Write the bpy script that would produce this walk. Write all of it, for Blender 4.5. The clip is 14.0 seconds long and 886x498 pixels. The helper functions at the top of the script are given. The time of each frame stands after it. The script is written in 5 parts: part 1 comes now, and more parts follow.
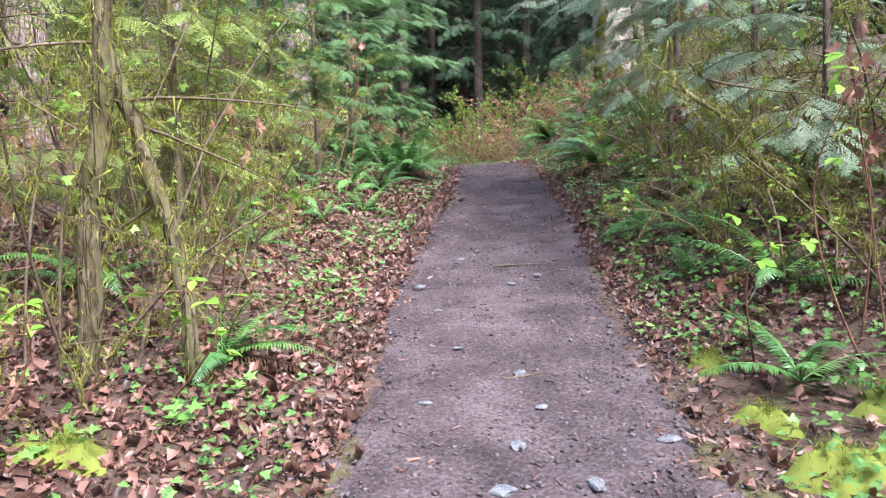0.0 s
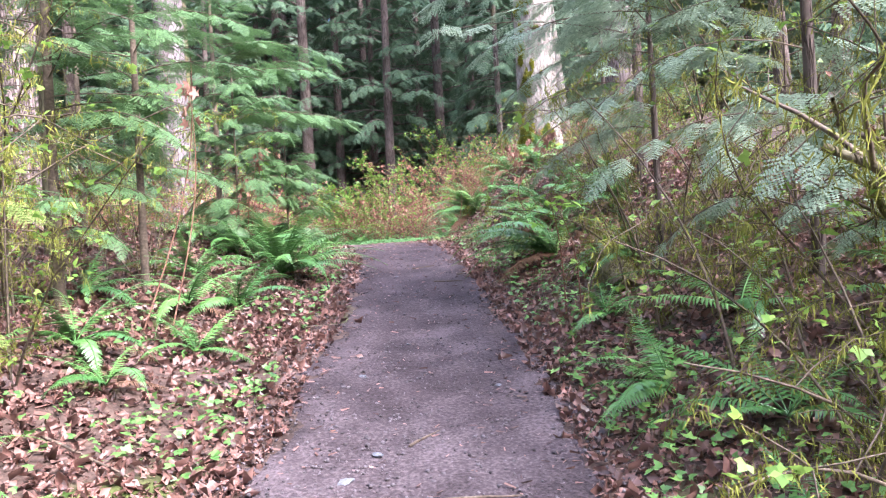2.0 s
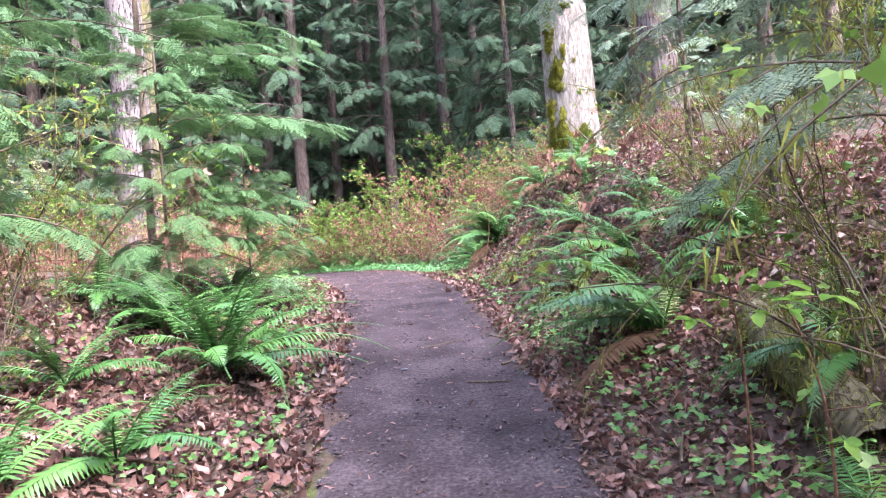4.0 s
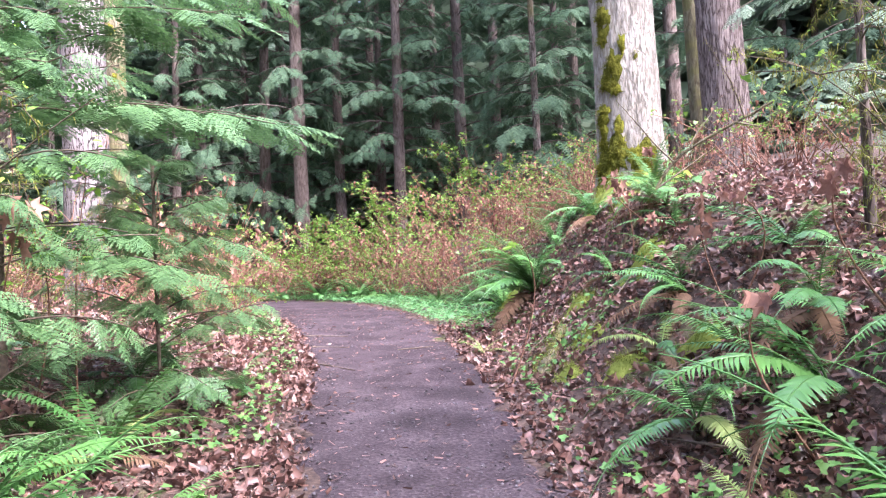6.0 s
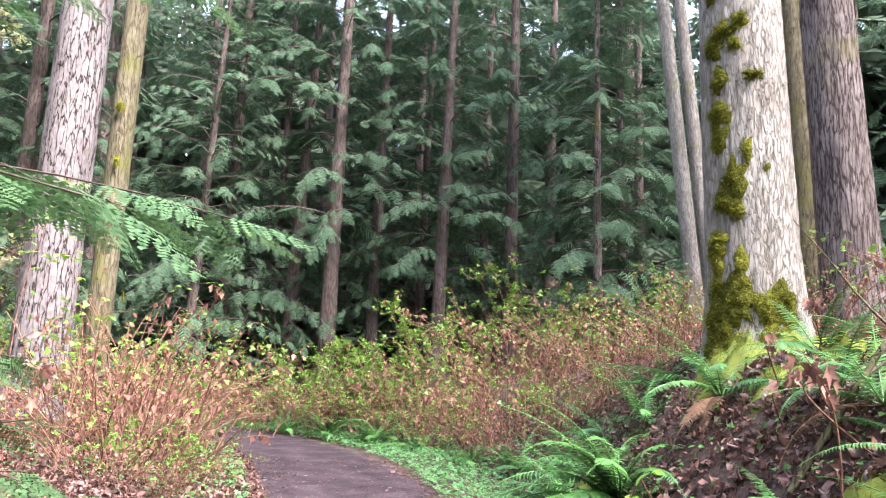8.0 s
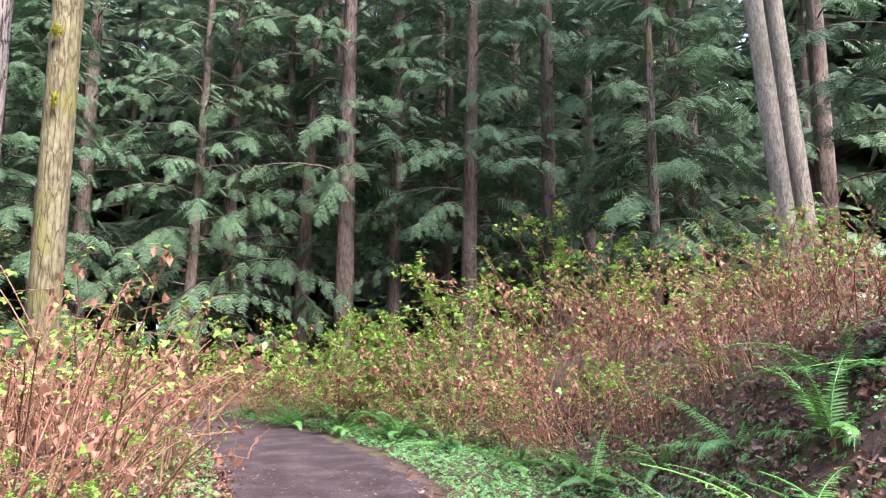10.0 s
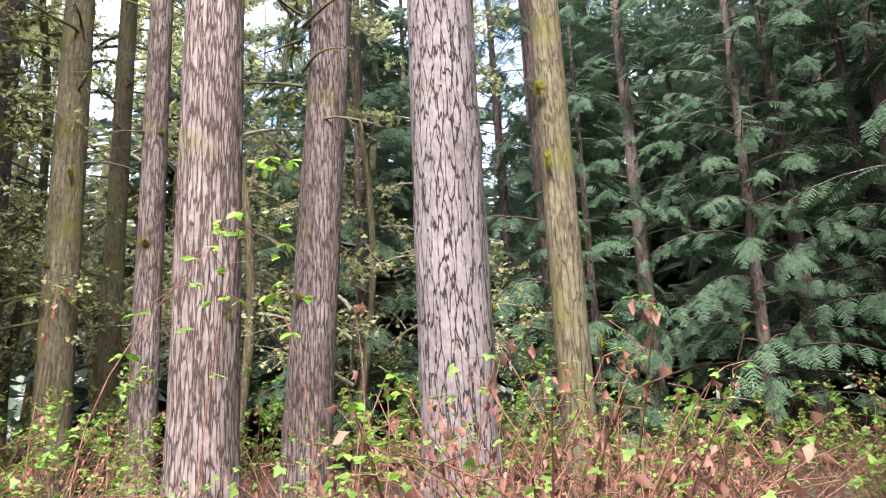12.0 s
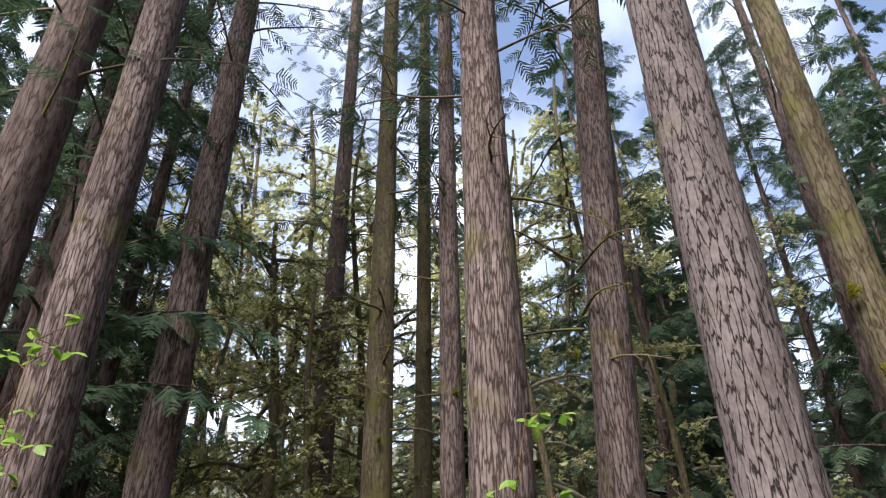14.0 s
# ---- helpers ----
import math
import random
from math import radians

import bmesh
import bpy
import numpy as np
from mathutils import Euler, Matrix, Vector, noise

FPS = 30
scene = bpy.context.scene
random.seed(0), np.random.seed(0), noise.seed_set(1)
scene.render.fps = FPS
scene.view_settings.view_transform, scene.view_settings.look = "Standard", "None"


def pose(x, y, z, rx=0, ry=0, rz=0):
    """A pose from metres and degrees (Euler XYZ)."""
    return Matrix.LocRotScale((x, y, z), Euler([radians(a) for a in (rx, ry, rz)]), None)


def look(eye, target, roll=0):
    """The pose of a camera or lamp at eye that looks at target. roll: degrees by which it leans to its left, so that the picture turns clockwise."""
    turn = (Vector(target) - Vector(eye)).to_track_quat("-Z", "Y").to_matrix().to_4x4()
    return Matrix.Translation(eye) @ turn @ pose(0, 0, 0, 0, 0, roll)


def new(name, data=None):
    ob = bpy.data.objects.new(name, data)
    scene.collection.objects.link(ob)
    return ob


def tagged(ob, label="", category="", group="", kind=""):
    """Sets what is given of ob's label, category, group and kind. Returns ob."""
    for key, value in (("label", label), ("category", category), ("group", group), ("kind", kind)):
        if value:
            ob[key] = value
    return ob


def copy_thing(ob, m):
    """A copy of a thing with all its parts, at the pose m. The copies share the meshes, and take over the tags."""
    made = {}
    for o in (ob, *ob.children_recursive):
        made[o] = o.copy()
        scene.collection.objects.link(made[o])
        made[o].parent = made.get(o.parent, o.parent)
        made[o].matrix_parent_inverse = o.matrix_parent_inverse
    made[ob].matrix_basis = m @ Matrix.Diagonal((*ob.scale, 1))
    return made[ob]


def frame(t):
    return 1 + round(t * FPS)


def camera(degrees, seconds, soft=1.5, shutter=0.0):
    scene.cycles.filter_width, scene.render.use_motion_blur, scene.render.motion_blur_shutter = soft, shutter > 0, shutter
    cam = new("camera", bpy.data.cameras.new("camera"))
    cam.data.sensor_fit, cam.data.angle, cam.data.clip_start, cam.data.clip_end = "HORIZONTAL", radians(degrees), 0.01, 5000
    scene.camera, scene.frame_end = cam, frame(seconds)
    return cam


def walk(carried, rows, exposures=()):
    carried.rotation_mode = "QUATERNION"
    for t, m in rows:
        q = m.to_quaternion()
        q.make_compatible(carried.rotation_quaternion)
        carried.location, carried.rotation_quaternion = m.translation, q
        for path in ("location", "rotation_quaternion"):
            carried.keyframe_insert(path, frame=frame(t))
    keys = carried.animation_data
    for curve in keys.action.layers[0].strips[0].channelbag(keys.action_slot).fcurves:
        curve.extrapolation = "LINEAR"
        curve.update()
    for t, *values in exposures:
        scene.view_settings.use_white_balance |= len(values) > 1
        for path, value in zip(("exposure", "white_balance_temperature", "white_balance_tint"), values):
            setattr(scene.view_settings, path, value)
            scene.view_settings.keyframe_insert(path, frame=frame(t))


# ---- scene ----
cam = camera(62.6, 14.0, soft=1.2, shutter=0.0)
METRES, EYE, TILT, LEAN, TURN = 15.0, 1.5, -4.5, 1.75, 0.0
ROWS = [
    (0.0, 0.0, 0.0, 0.0, -0.0, 0.0, -0.0),
    (0.5, 0.0031, 0.0399, 0.0091, -4.72, 2.08, 1.57),
    (1.0, 0.0064, 0.0824, 0.0189, -6.09, 2.8, 3.09),
    (1.5, 0.0141, 0.1247, 0.0273, -7.75, 3.15, 1.96),
    (2.0, 0.014, 0.1676, 0.038, -6.39, 4.81, 1.93),
    (2.5, 0.0146, 0.209, 0.0467, -4.71, 5.78, 2.43),
    (5.0, 0.0298, 0.4122, 0.1006, -7.6, 4.72, 3.31),
    (5.5, 0.0328, 0.4502, 0.1099, -9.04, 4.61, 2.15),
    (6.0, 0.035, 0.4889, 0.1203, -5.48, 6.02, 1.37),
    (6.5, 0.0384, 0.5299, 0.1294, -3.38, 7.07, 0.34),
    (7.0, 0.0415, 0.5702, 0.1418, 1.13, 10.06, -0.0),
    (7.5, 0.043, 0.6057, 0.1519, 0.56, 12.96, -1.31),
    (8.0, 0.0488, 0.6418, 0.1615, -3.03, 15.13, -3.71),
    (10.5, 0.0505, 0.8423, 0.1919, 1.81, 11.43, -0.26),
    (11.0, 0.0528, 0.8804, 0.1979, 14.35, 10.15, -1.08),
    (11.5, 0.0462, 0.9125, 0.2039, 31.49, 11.48, -0.84),
    (12.0, 0.0368, 0.938, 0.2097, 44.52, 15.28, -1.79),
    (12.5, 0.0234, 0.951, 0.2152, 53.22, 19.8, -3.09),
    (13.0, 0.0194, 0.9547, 0.2178, 61.33, 23.55, -3.19),
    (13.5, 0.0215, 0.9562, 0.2197, 66.5, 27.74, -3.35),
    (14.0, 0.0219, 0.9559, 0.2215, 68.13, 32.91, -4.23),
]
EXPOSURES = [(0.0, 2.7, 6150, 12), (2.5, 3.3, 5950, 22), (6.5, 3.3, 5950, 22), (8.0, 3.0, 6250, 14), (10.5, 2.88, 6450, 12), (12.5, 2.1, 6450, 14), (14.0, 1.22, 6700, 14)]
walk(cam, [(t, pose(0, 0, EYE, TILT, LEAN, TURN) @ pose(METRES * x, METRES * y, METRES * z, 90 + pitch, roll, yaw)) for t, x, y, z, yaw, pitch, roll in ROWS], EXPOSURES)

# ---- world and sun: bright, hazy sky over a conifer wood ----
world = bpy.data.worlds.new("world")
scene.world = world
world.use_nodes = True
wn, wl = world.node_tree.nodes, world.node_tree.links
wn.clear()
w_out, w_bg, w_sky = wn.new("ShaderNodeOutputWorld"), wn.new("ShaderNodeBackground"), wn.new("ShaderNodeTexSky")
w_sky.sky_type, w_sky.sun_disc = "NISHITA", False
w_sky.sun_elevation, w_sky.sun_rotation = radians(48), radians(140)
w_sky.air_density, w_sky.dust_density, w_sky.ozone_density = 1.0, 3.0, 1.0
w_bg.inputs["Strength"].default_value = 0.15
# thin cloud: patches of white over the blue
w_co, w_no, w_ra, w_mx = wn.new("ShaderNodeTexCoord"), wn.new("ShaderNodeTexNoise"), wn.new("ShaderNodeValToRGB"), wn.new("ShaderNodeMix")
w_no.inputs["Scale"].default_value, w_no.inputs["Detail"].default_value = 2.6, 5.0
w_ra.color_ramp.elements[0].position, w_ra.color_ramp.elements[1].position = 0.38, 0.60
w_mx.data_type = "RGBA"
w_mx.inputs[7].default_value = (3.9, 4.5, 5.7, 1)
wl.new(w_co.outputs["Generated"], w_no.inputs["Vector"])
wl.new(w_no.outputs["Fac"], w_ra.inputs["Fac"])
wl.new(w_ra.outputs["Color"], w_mx.inputs[0])
wl.new(w_sky.outputs["Color"], w_mx.inputs[6])
wl.new(w_mx.outputs[2], w_bg.inputs["Color"])
wl.new(w_bg.outputs["Background"], w_out.inputs["Surface"])
sun = new("sun", bpy.data.lights.new("sun", "SUN"))
sun.data.energy, sun.data.angle, sun.data.color = 3.1, radians(28), (1.0, 0.98, 0.95)
sun.matrix_world = look((6.4, -7.6, 11), (0, 0, 0))

# ---- numeric helpers ----
rng = np.random.default_rng(7)


def vnoise(x, y, z=0.0, seed=0):
    """Smooth value noise, 0 to 1, for arrays."""
    x, y, z = np.broadcast_arrays(np.asarray(x, float), np.asarray(y, float), np.asarray(z, float))
    xi, yi, zi = np.floor(x).astype(np.int64), np.floor(y).astype(np.int64), np.floor(z).astype(np.int64)
    fx, fy, fz = x - xi, y - yi, z - zi
    fx, fy, fz = fx * fx * (3 - 2 * fx), fy * fy * (3 - 2 * fy), fz * fz * (3 - 2 * fz)

    def h(a, b, c):
        n = (a * 374761393 + b * 668265263 + c * 2147483647 + seed * 974711) & 0xFFFFFFFF
        n = ((n ^ (n >> 13)) * 1274126177) & 0xFFFFFFFF
        n = ((n ^ (n >> 16)) * 2246822519) & 0xFFFFFFFF
        return ((n ^ (n >> 15)) & 0xFFFFFF) / float(0xFFFFFF)

    def row(b, c):
        return h(xi, b, c) * (1 - fx) + h(xi + 1, b, c) * fx

    lo = row(yi, zi) * (1 - fy) + row(yi + 1, zi) * fy
    hi = row(yi, zi + 1) * (1 - fy) + row(yi + 1, zi + 1) * fy
    return lo * (1 - fz) + hi * fz


def fbm(x, y, z=0.0, seed=0, octaves=3):
    s, a = 0.0, 0.5
    for k in range(octaves):
        s = s + a * (vnoise(x, y, z, seed + k) - 0.5)
        x, y, z, a = np.asarray(x) * 2.03, np.asarray(y) * 2.03, np.asarray(z) * 2.03, a * 0.5
    return s


def step(a, b, x):
    q = np.clip((x - a) / (b - a), 0, 1)
    return q * q * (3 - 2 * q)


class Soup:
    """Collects vertices and faces and makes one mesh of them."""

    def __init__(self):
        self.v, self.f, self.n, self.a = [], [], 0, []

    def add(self, v, f, value=0.0):
        v = np.asarray(v, float).reshape(-1, 3)
        self.v.append(v)
        self.a.append(np.broadcast_to(np.asarray(value, float), (len(v),)))
        for g in (f if isinstance(f, (list, tuple)) else [f]):
            self.f.append(np.asarray(g, np.int64) + self.n)
        self.n += len(v)
        return self

    def stamp(self, v, f, mats, places):
        """Copies of the template v, f, by matrices (N,3,3) and places (N,3)."""
        mats, places = np.asarray(mats), np.asarray(places)
        if not len(places):
            return self
        w = np.einsum("nij,kj->nki", mats, np.asarray(v, float)) + places[:, None, :]
        shift = (np.arange(len(places)) * len(v))[:, None, None]
        self.add(w.reshape(-1, 3), [(np.asarray(g)[None] + shift).reshape(-1, np.asarray(g).shape[1]) for g in (f if isinstance(f, (list, tuple)) else [f])])
        return self

    def mesh(self, name, material, smooth=False, attribute=""):
        me = bpy.data.meshes.new(name)
        v = np.concatenate(self.v)
        me.vertices.add(len(v))
        me.vertices.foreach_set("co", v.ravel())
        loops = np.concatenate([g.ravel() for g in self.f])
        sizes = np.concatenate([np.full(len(g), g.shape[1]) for g in self.f])
        starts = np.concatenate([[0], np.cumsum(sizes)[:-1]])
        me.loops.add(len(loops))
        me.loops.foreach_set("vertex_index", loops.astype(np.int32))
        me.polygons.add(len(sizes))
        me.polygons.foreach_set("loop_start", starts.astype(np.int32))
        if smooth:
            me.polygons.foreach_set("use_smooth", np.ones(len(sizes), bool))
        if attribute:
            me.attributes.new(attribute, "FLOAT", "POINT").data.foreach_set("value", np.concatenate(self.a))
        me.update(calc_edges=True)
        me.materials.append(material)
        return me


def turns(az, tilt=0.0, roll=0.0, scale=1.0):
    """Matrices (N,3,3): roll about x, then tilt up from the plane (about -y), then turn by az about z; radians."""
    az, tilt, roll, scale = np.broadcast_arrays(*[np.asarray(q, float) for q in (az, tilt, roll, scale)])
    n = az.shape[0]
    ca, sa, ct, st, cr, sr = np.cos(az), np.sin(az), np.cos(tilt), np.sin(tilt), np.cos(roll), np.sin(roll)
    o, i = np.zeros(n), np.ones(n)
    z = np.stack([ca, -sa, o, sa, ca, o, o, o, i], 1).reshape(n, 3, 3)
    y = np.stack([ct, o, -st, o, i, o, st, o, ct], 1).reshape(n, 3, 3)
    x = np.stack([i, o, o, o, cr, -sr, o, sr, cr], 1).reshape(n, 3, 3)
    return z @ y @ x * scale[:, None, None]


def tube(points, radii, sides=5, cap=False):
    """A tapered tube along points; returns vertices and quads."""
    p = np.asarray(points, float)
    r = np.broadcast_to(np.asarray(radii, float), (len(p),))
    t = np.gradient(p, axis=0)
    t /= np.linalg.norm(t, axis=1)[:, None] + 1e-9
    ref = np.array([0.0, 0.0, 1.0]) if abs(t[:, 2]).mean() < 0.8 else np.array([1.0, 0.0, 0.0])
    a = np.cross(t, ref)
    a /= np.linalg.norm(a, axis=1)[:, None] + 1e-9
    b = np.cross(t, a)
    th = np.arange(sides) * 2 * math.pi / sides
    v = p[:, None] + r[:, None, None] * (np.cos(th)[None, :, None] * a[:, None] + np.sin(th)[None, :, None] * b[:, None])
    i = np.arange(len(p) - 1)[:, None] * sides
    j, k = np.arange(sides), (np.arange(sides) + 1) % sides
    q = np.stack([i + j, i + k, i + sides + k, i + sides + j], 2).reshape(-1, 4)
    return v.reshape(-1, 3), q


def bent(start, az, tilt, length, sag, n=6, wob=0.0, r=rng):
    """A curve from start, leaving at az and tilt and bending down by sag radians over its length."""
    s = np.linspace(0, 1, n)
    el = tilt - sag * s
    azs = az + np.cumsum(r.normal(0, wob, n)) if wob else np.full(n, az)
    d = np.stack([np.cos(el) * np.cos(azs), np.cos(el) * np.sin(azs), np.sin(el)], 1) * (length / (n - 1))
    return np.asarray(start) + np.concatenate([[np.zeros(3)], np.cumsum(d[:-1], 0)])


def part(name, me, parent, label=""):
    ob = new(name, me)
    ob.parent = parent
    return tagged(ob, label)


def thing(name, place, label, category, group="", kind=""):
    ob = new(name)
    ob.empty_display_size = 0.1
    ob.location = place
    return tagged(ob, label, category, group, kind)


# ---- materials ----
def nodes_of(name):
    m = bpy.data.materials.new(name)
    m.use_nodes = True
    n, l = m.node_tree.nodes, m.node_tree.links
    return m, n, l, n["Principled BSDF"]


def surface(name, dark, mid, light, scale=3.0, rough=0.9, bump=0.4, fine=40.0, stretch=(1, 1, 1), spec=0.25, moss=None, moss_scale=1.2, moss_at=0.6, furrow=None, crack=(16, 0.14, 0.07, 0.2, 0.2)):
    """A rough natural surface: broad patches and fine grain, relief, and optional moss or bark furrows."""
    m, n, l, b = nodes_of(name)
    co, mp = n.new("ShaderNodeTexCoord"), n.new("ShaderNodeMapping")
    mp.inputs["Scale"].default_value = stretch
    l.new(co.outputs["Object"], mp.inputs["Vector"])
    big, small = n.new("ShaderNodeTexNoise"), n.new("ShaderNodeTexNoise")
    big.inputs["Scale"].default_value, big.inputs["Detail"].default_value = scale, 4.0
    small.inputs["Scale"].default_value, small.inputs["Detail"].default_value = fine, 5.0
    for q in (big, small):
        l.new(mp.outputs["Vector"], q.inputs["Vector"])
    mix = n.new("ShaderNodeMath")
    mix.operation = "MULTIPLY_ADD"
    mix.inputs[1].default_value, mix.inputs[2].default_value = 0.55, 0.0
    l.new(small.outputs["Fac"], mix.inputs[0])
    add = n.new("ShaderNodeMath")
    add.operation = "MULTIPLY_ADD"
    add.inputs[1].default_value = 0.5
    l.new(big.outputs["Fac"], add.inputs[0])
    l.new(mix.outputs[0], add.inputs[2])
    ramp = n.new("ShaderNodeValToRGB")
    e = ramp.color_ramp.elements
    e[0].position, e[0].color = 0.36, (*dark, 1)
    e[1].position, e[1].color = 0.70, (*light, 1)
    e.new(0.52).color = (*mid, 1)
    l.new(add.outputs[0], ramp.inputs["Fac"])
    colour = ramp.outputs["Color"]
    if furrow:
        fm, fn, fv, fr, fw = n.new("ShaderNodeMapping"), n.new("ShaderNodeTexNoise"), n.new("ShaderNodeTexVoronoi"), n.new("ShaderNodeValToRGB"), n.new("ShaderNodeMix")
        fm.inputs["Scale"].default_value = (crack[0], crack[0], crack[0] * crack[1])
        fn.inputs["Scale"].default_value, fn.inputs["Detail"].default_value = 1.6, 4.0
        l.new(co.outputs["Object"], fm.inputs["Vector"])
        l.new(fm.outputs["Vector"], fn.inputs["Vector"])
        fw.data_type, fw.blend_type = "RGBA", "ADD"
        fw.inputs[0].default_value = 1.1
        fw.clamp_factor = False
        l.new(fm.outputs["Vector"], fw.inputs[6])
        l.new(fn.outputs["Color"], fw.inputs[7])
        fv.feature = "DISTANCE_TO_EDGE"
        fv.inputs["Scale"].default_value = 1.0
        l.new(fw.outputs[2], fv.inputs["Vector"])
        fr.color_ramp.elements[0].position, fr.color_ramp.elements[1].position = crack[2], crack[3]
        fs = n.new("ShaderNodeMath")
        fs.operation = "MULTIPLY_ADD"
        fs.inputs[1].default_value = crack[4]
        l.new(small.outputs["Fac"], fs.inputs[0])
        l.new(fv.outputs["Distance"], fs.inputs[2])
        l.new(fs.outputs[0], fr.inputs["Fac"])
        mx = n.new("ShaderNodeMix")
        mx.data_type = "RGBA"
        mx.inputs[6].default_value = (*furrow, 1)
        l.new(fr.outputs["Color"], mx.inputs[0])
        l.new(colour, mx.inputs[7])
        colour = mx.outputs[2]
    if moss:
        mo, mr, mx = n.new("ShaderNodeTexNoise"), n.new("ShaderNodeValToRGB"), n.new("ShaderNodeMix")
        mo.inputs["Scale"].default_value, mo.inputs["Detail"].default_value = moss_scale, 6.0
        l.new(co.outputs["Object"], mo.inputs["Vector"])
        mr.color_ramp.elements[0].position, mr.color_ramp.elements[1].position = moss_at - 0.06, moss_at + 0.08
        l.new(mo.outputs["Fac"], mr.inputs["Fac"])
        mx.data_type = "RGBA"
        mx.inputs[7].default_value = (*moss, 1)
        l.new(mr.outputs["Color"], mx.inputs[0])
        l.new(colour, mx.inputs[6])
        colour = mx.outputs[2]
    l.new(colour, b.inputs["Base Color"])
    b.inputs["Roughness"].default_value, b.inputs["Specular IOR Level"].default_value = rough, spec
    bp = n.new("ShaderNodeBump")
    bp.inputs["Strength"].default_value, bp.inputs["Distance"].default_value = bump, 0.02
    l.new(add.outputs[0], bp.inputs["Height"])
    if furrow:
        bq = n.new("ShaderNodeBump")
        bq.inputs["Strength"].default_value, bq.inputs["Distance"].default_value = 0.8, 0.02
        l.new(fr.outputs["Color"], bq.inputs["Height"])
        l.new(bp.outputs["Normal"], bq.inputs["Normal"])
        bp = bq
    l.new(bp.outputs["Normal"], b.inputs["Normal"])
    return m


def leafy(name, a, b_, through_light=0.35, rough=0.45, spec=0.4, scale=25.0, per_object=False, relief=0.0):
    """Leaves: each piece takes its own tone between two, with mottling, sheen and light passing through."""
    m, n, l, b = nodes_of(name)
    rnd = n.new("ShaderNodeObjectInfo") if per_object else n.new("ShaderNodeNewGeometry")
    pick = rnd.outputs["Random"] if per_object else rnd.outputs["Random Per Island"]
    co, no, ad = n.new("ShaderNodeTexCoord"), n.new("ShaderNodeTexNoise"), n.new("ShaderNodeMath")
    no.inputs["Scale"].default_value, no.inputs["Detail"].default_value = scale, 3.0
    l.new(co.outputs["Object"], no.inputs["Vector"])
    ad.operation = "MULTIPLY_ADD"
    ad.inputs[1].default_value = 0.6
    l.new(no.outputs["Fac"], ad.inputs[0])
    sc = n.new("ShaderNodeMath")
    sc.operation = "MULTIPLY_ADD"
    sc.inputs[1].default_value, sc.inputs[2].default_value = 0.8, -0.2
    l.new(pick, sc.inputs[0])
    l.new(sc.outputs[0], ad.inputs[2])
    mx = n.new("ShaderNodeMix")
    mx.data_type, mx.clamp_factor = "RGBA", True
    mx.inputs[6].default_value, mx.inputs[7].default_value = (*a, 1), (*b_, 1)
    l.new(ad.outputs[0], mx.inputs[0])
    l.new(mx.outputs[2], b.inputs["Base Color"])
    b.inputs["Roughness"].default_value, b.inputs["Specular IOR Level"].default_value = rough, spec
    if relief:
        fine_, bp = n.new("ShaderNodeTexNoise"), n.new("ShaderNodeBump")
        fine_.inputs["Scale"].default_value, fine_.inputs["Detail"].default_value = scale * 3, 6.0
        bp.inputs["Strength"].default_value, bp.inputs["Distance"].default_value = 1.0, relief
        l.new(co.outputs["Object"], fine_.inputs["Vector"])
        l.new(fine_.outputs["Fac"], bp.inputs["Height"])
        l.new(bp.outputs["Normal"], b.inputs["Normal"])
    tr, sh = n.new("ShaderNodeBsdfTranslucent"), n.new("ShaderNodeMixShader")
    sh.inputs[0].default_value = through_light
    l.new(mx.outputs[2], tr.inputs["Color"])
    l.new(b.outputs["BSDF"], sh.inputs[1])
    l.new(tr.outputs["BSDF"], sh.inputs[2])
    l.new(sh.outputs["Shader"], n["Material Output"].inputs["Surface"])
    return m


M_SOIL = surface("forest_soil", (0.025, 0.016, 0.013), (0.062, 0.038, 0.03), (0.12, 0.077, 0.061), 2.6, 0.95, 0.9, 38, moss=(0.07, 0.085, 0.022), moss_scale=1.6, moss_at=0.63)
M_TRAIL = surface("packed_gravel_trail", (0.022, 0.0155, 0.017), (0.055, 0.040, 0.0435), (0.125, 0.097, 0.103), 3.2, 0.92, 1.0, 60, spec=0.2)
# towards the bend the gravel gives way to darker damp earth
tn, tl = M_TRAIL.node_tree.nodes, M_TRAIL.node_tree.links
t_co, t_sx, t_mr, t_mx, t_no, t_ad = tn.new("ShaderNodeTexCoord"), tn.new("ShaderNodeSeparateXYZ"), tn.new("ShaderNodeMapRange"), tn.new("ShaderNodeMix"), tn.new("ShaderNodeTexNoise"), tn.new("ShaderNodeMath")
t_no.inputs["Scale"].default_value, t_no.inputs["Detail"].default_value = 1.4, 5.0
t_ad.operation = "MULTIPLY_ADD"
t_ad.inputs[1].default_value = 7.0
tl.new(t_co.outputs["Object"], t_sx.inputs["Vector"])
tl.new(t_co.outputs["Object"], t_no.inputs["Vector"])
tl.new(t_no.outputs["Fac"], t_ad.inputs[0])
tl.new(t_sx.outputs["Y"], t_ad.inputs[2])
t_mr.inputs["From Min"].default_value, t_mr.inputs["From Max"].default_value, t_mr.inputs["To Max"].default_value = 8.5, 17.0, 0.8
tl.new(t_ad.outputs[0], t_mr.inputs["Value"])
t_mx.data_type, t_mx.blend_type = "RGBA", "MULTIPLY"
t_mx.inputs[7].default_value = (0.60, 0.50, 0.53, 1)
t_base = tn["Principled BSDF"].inputs["Base Color"]
tl.new(t_base.links[0].from_socket, t_mx.inputs[6])
tl.new(t_mr.outputs["Result"], t_mx.inputs[0])
tl.new(t_mx.outputs[2], t_base)
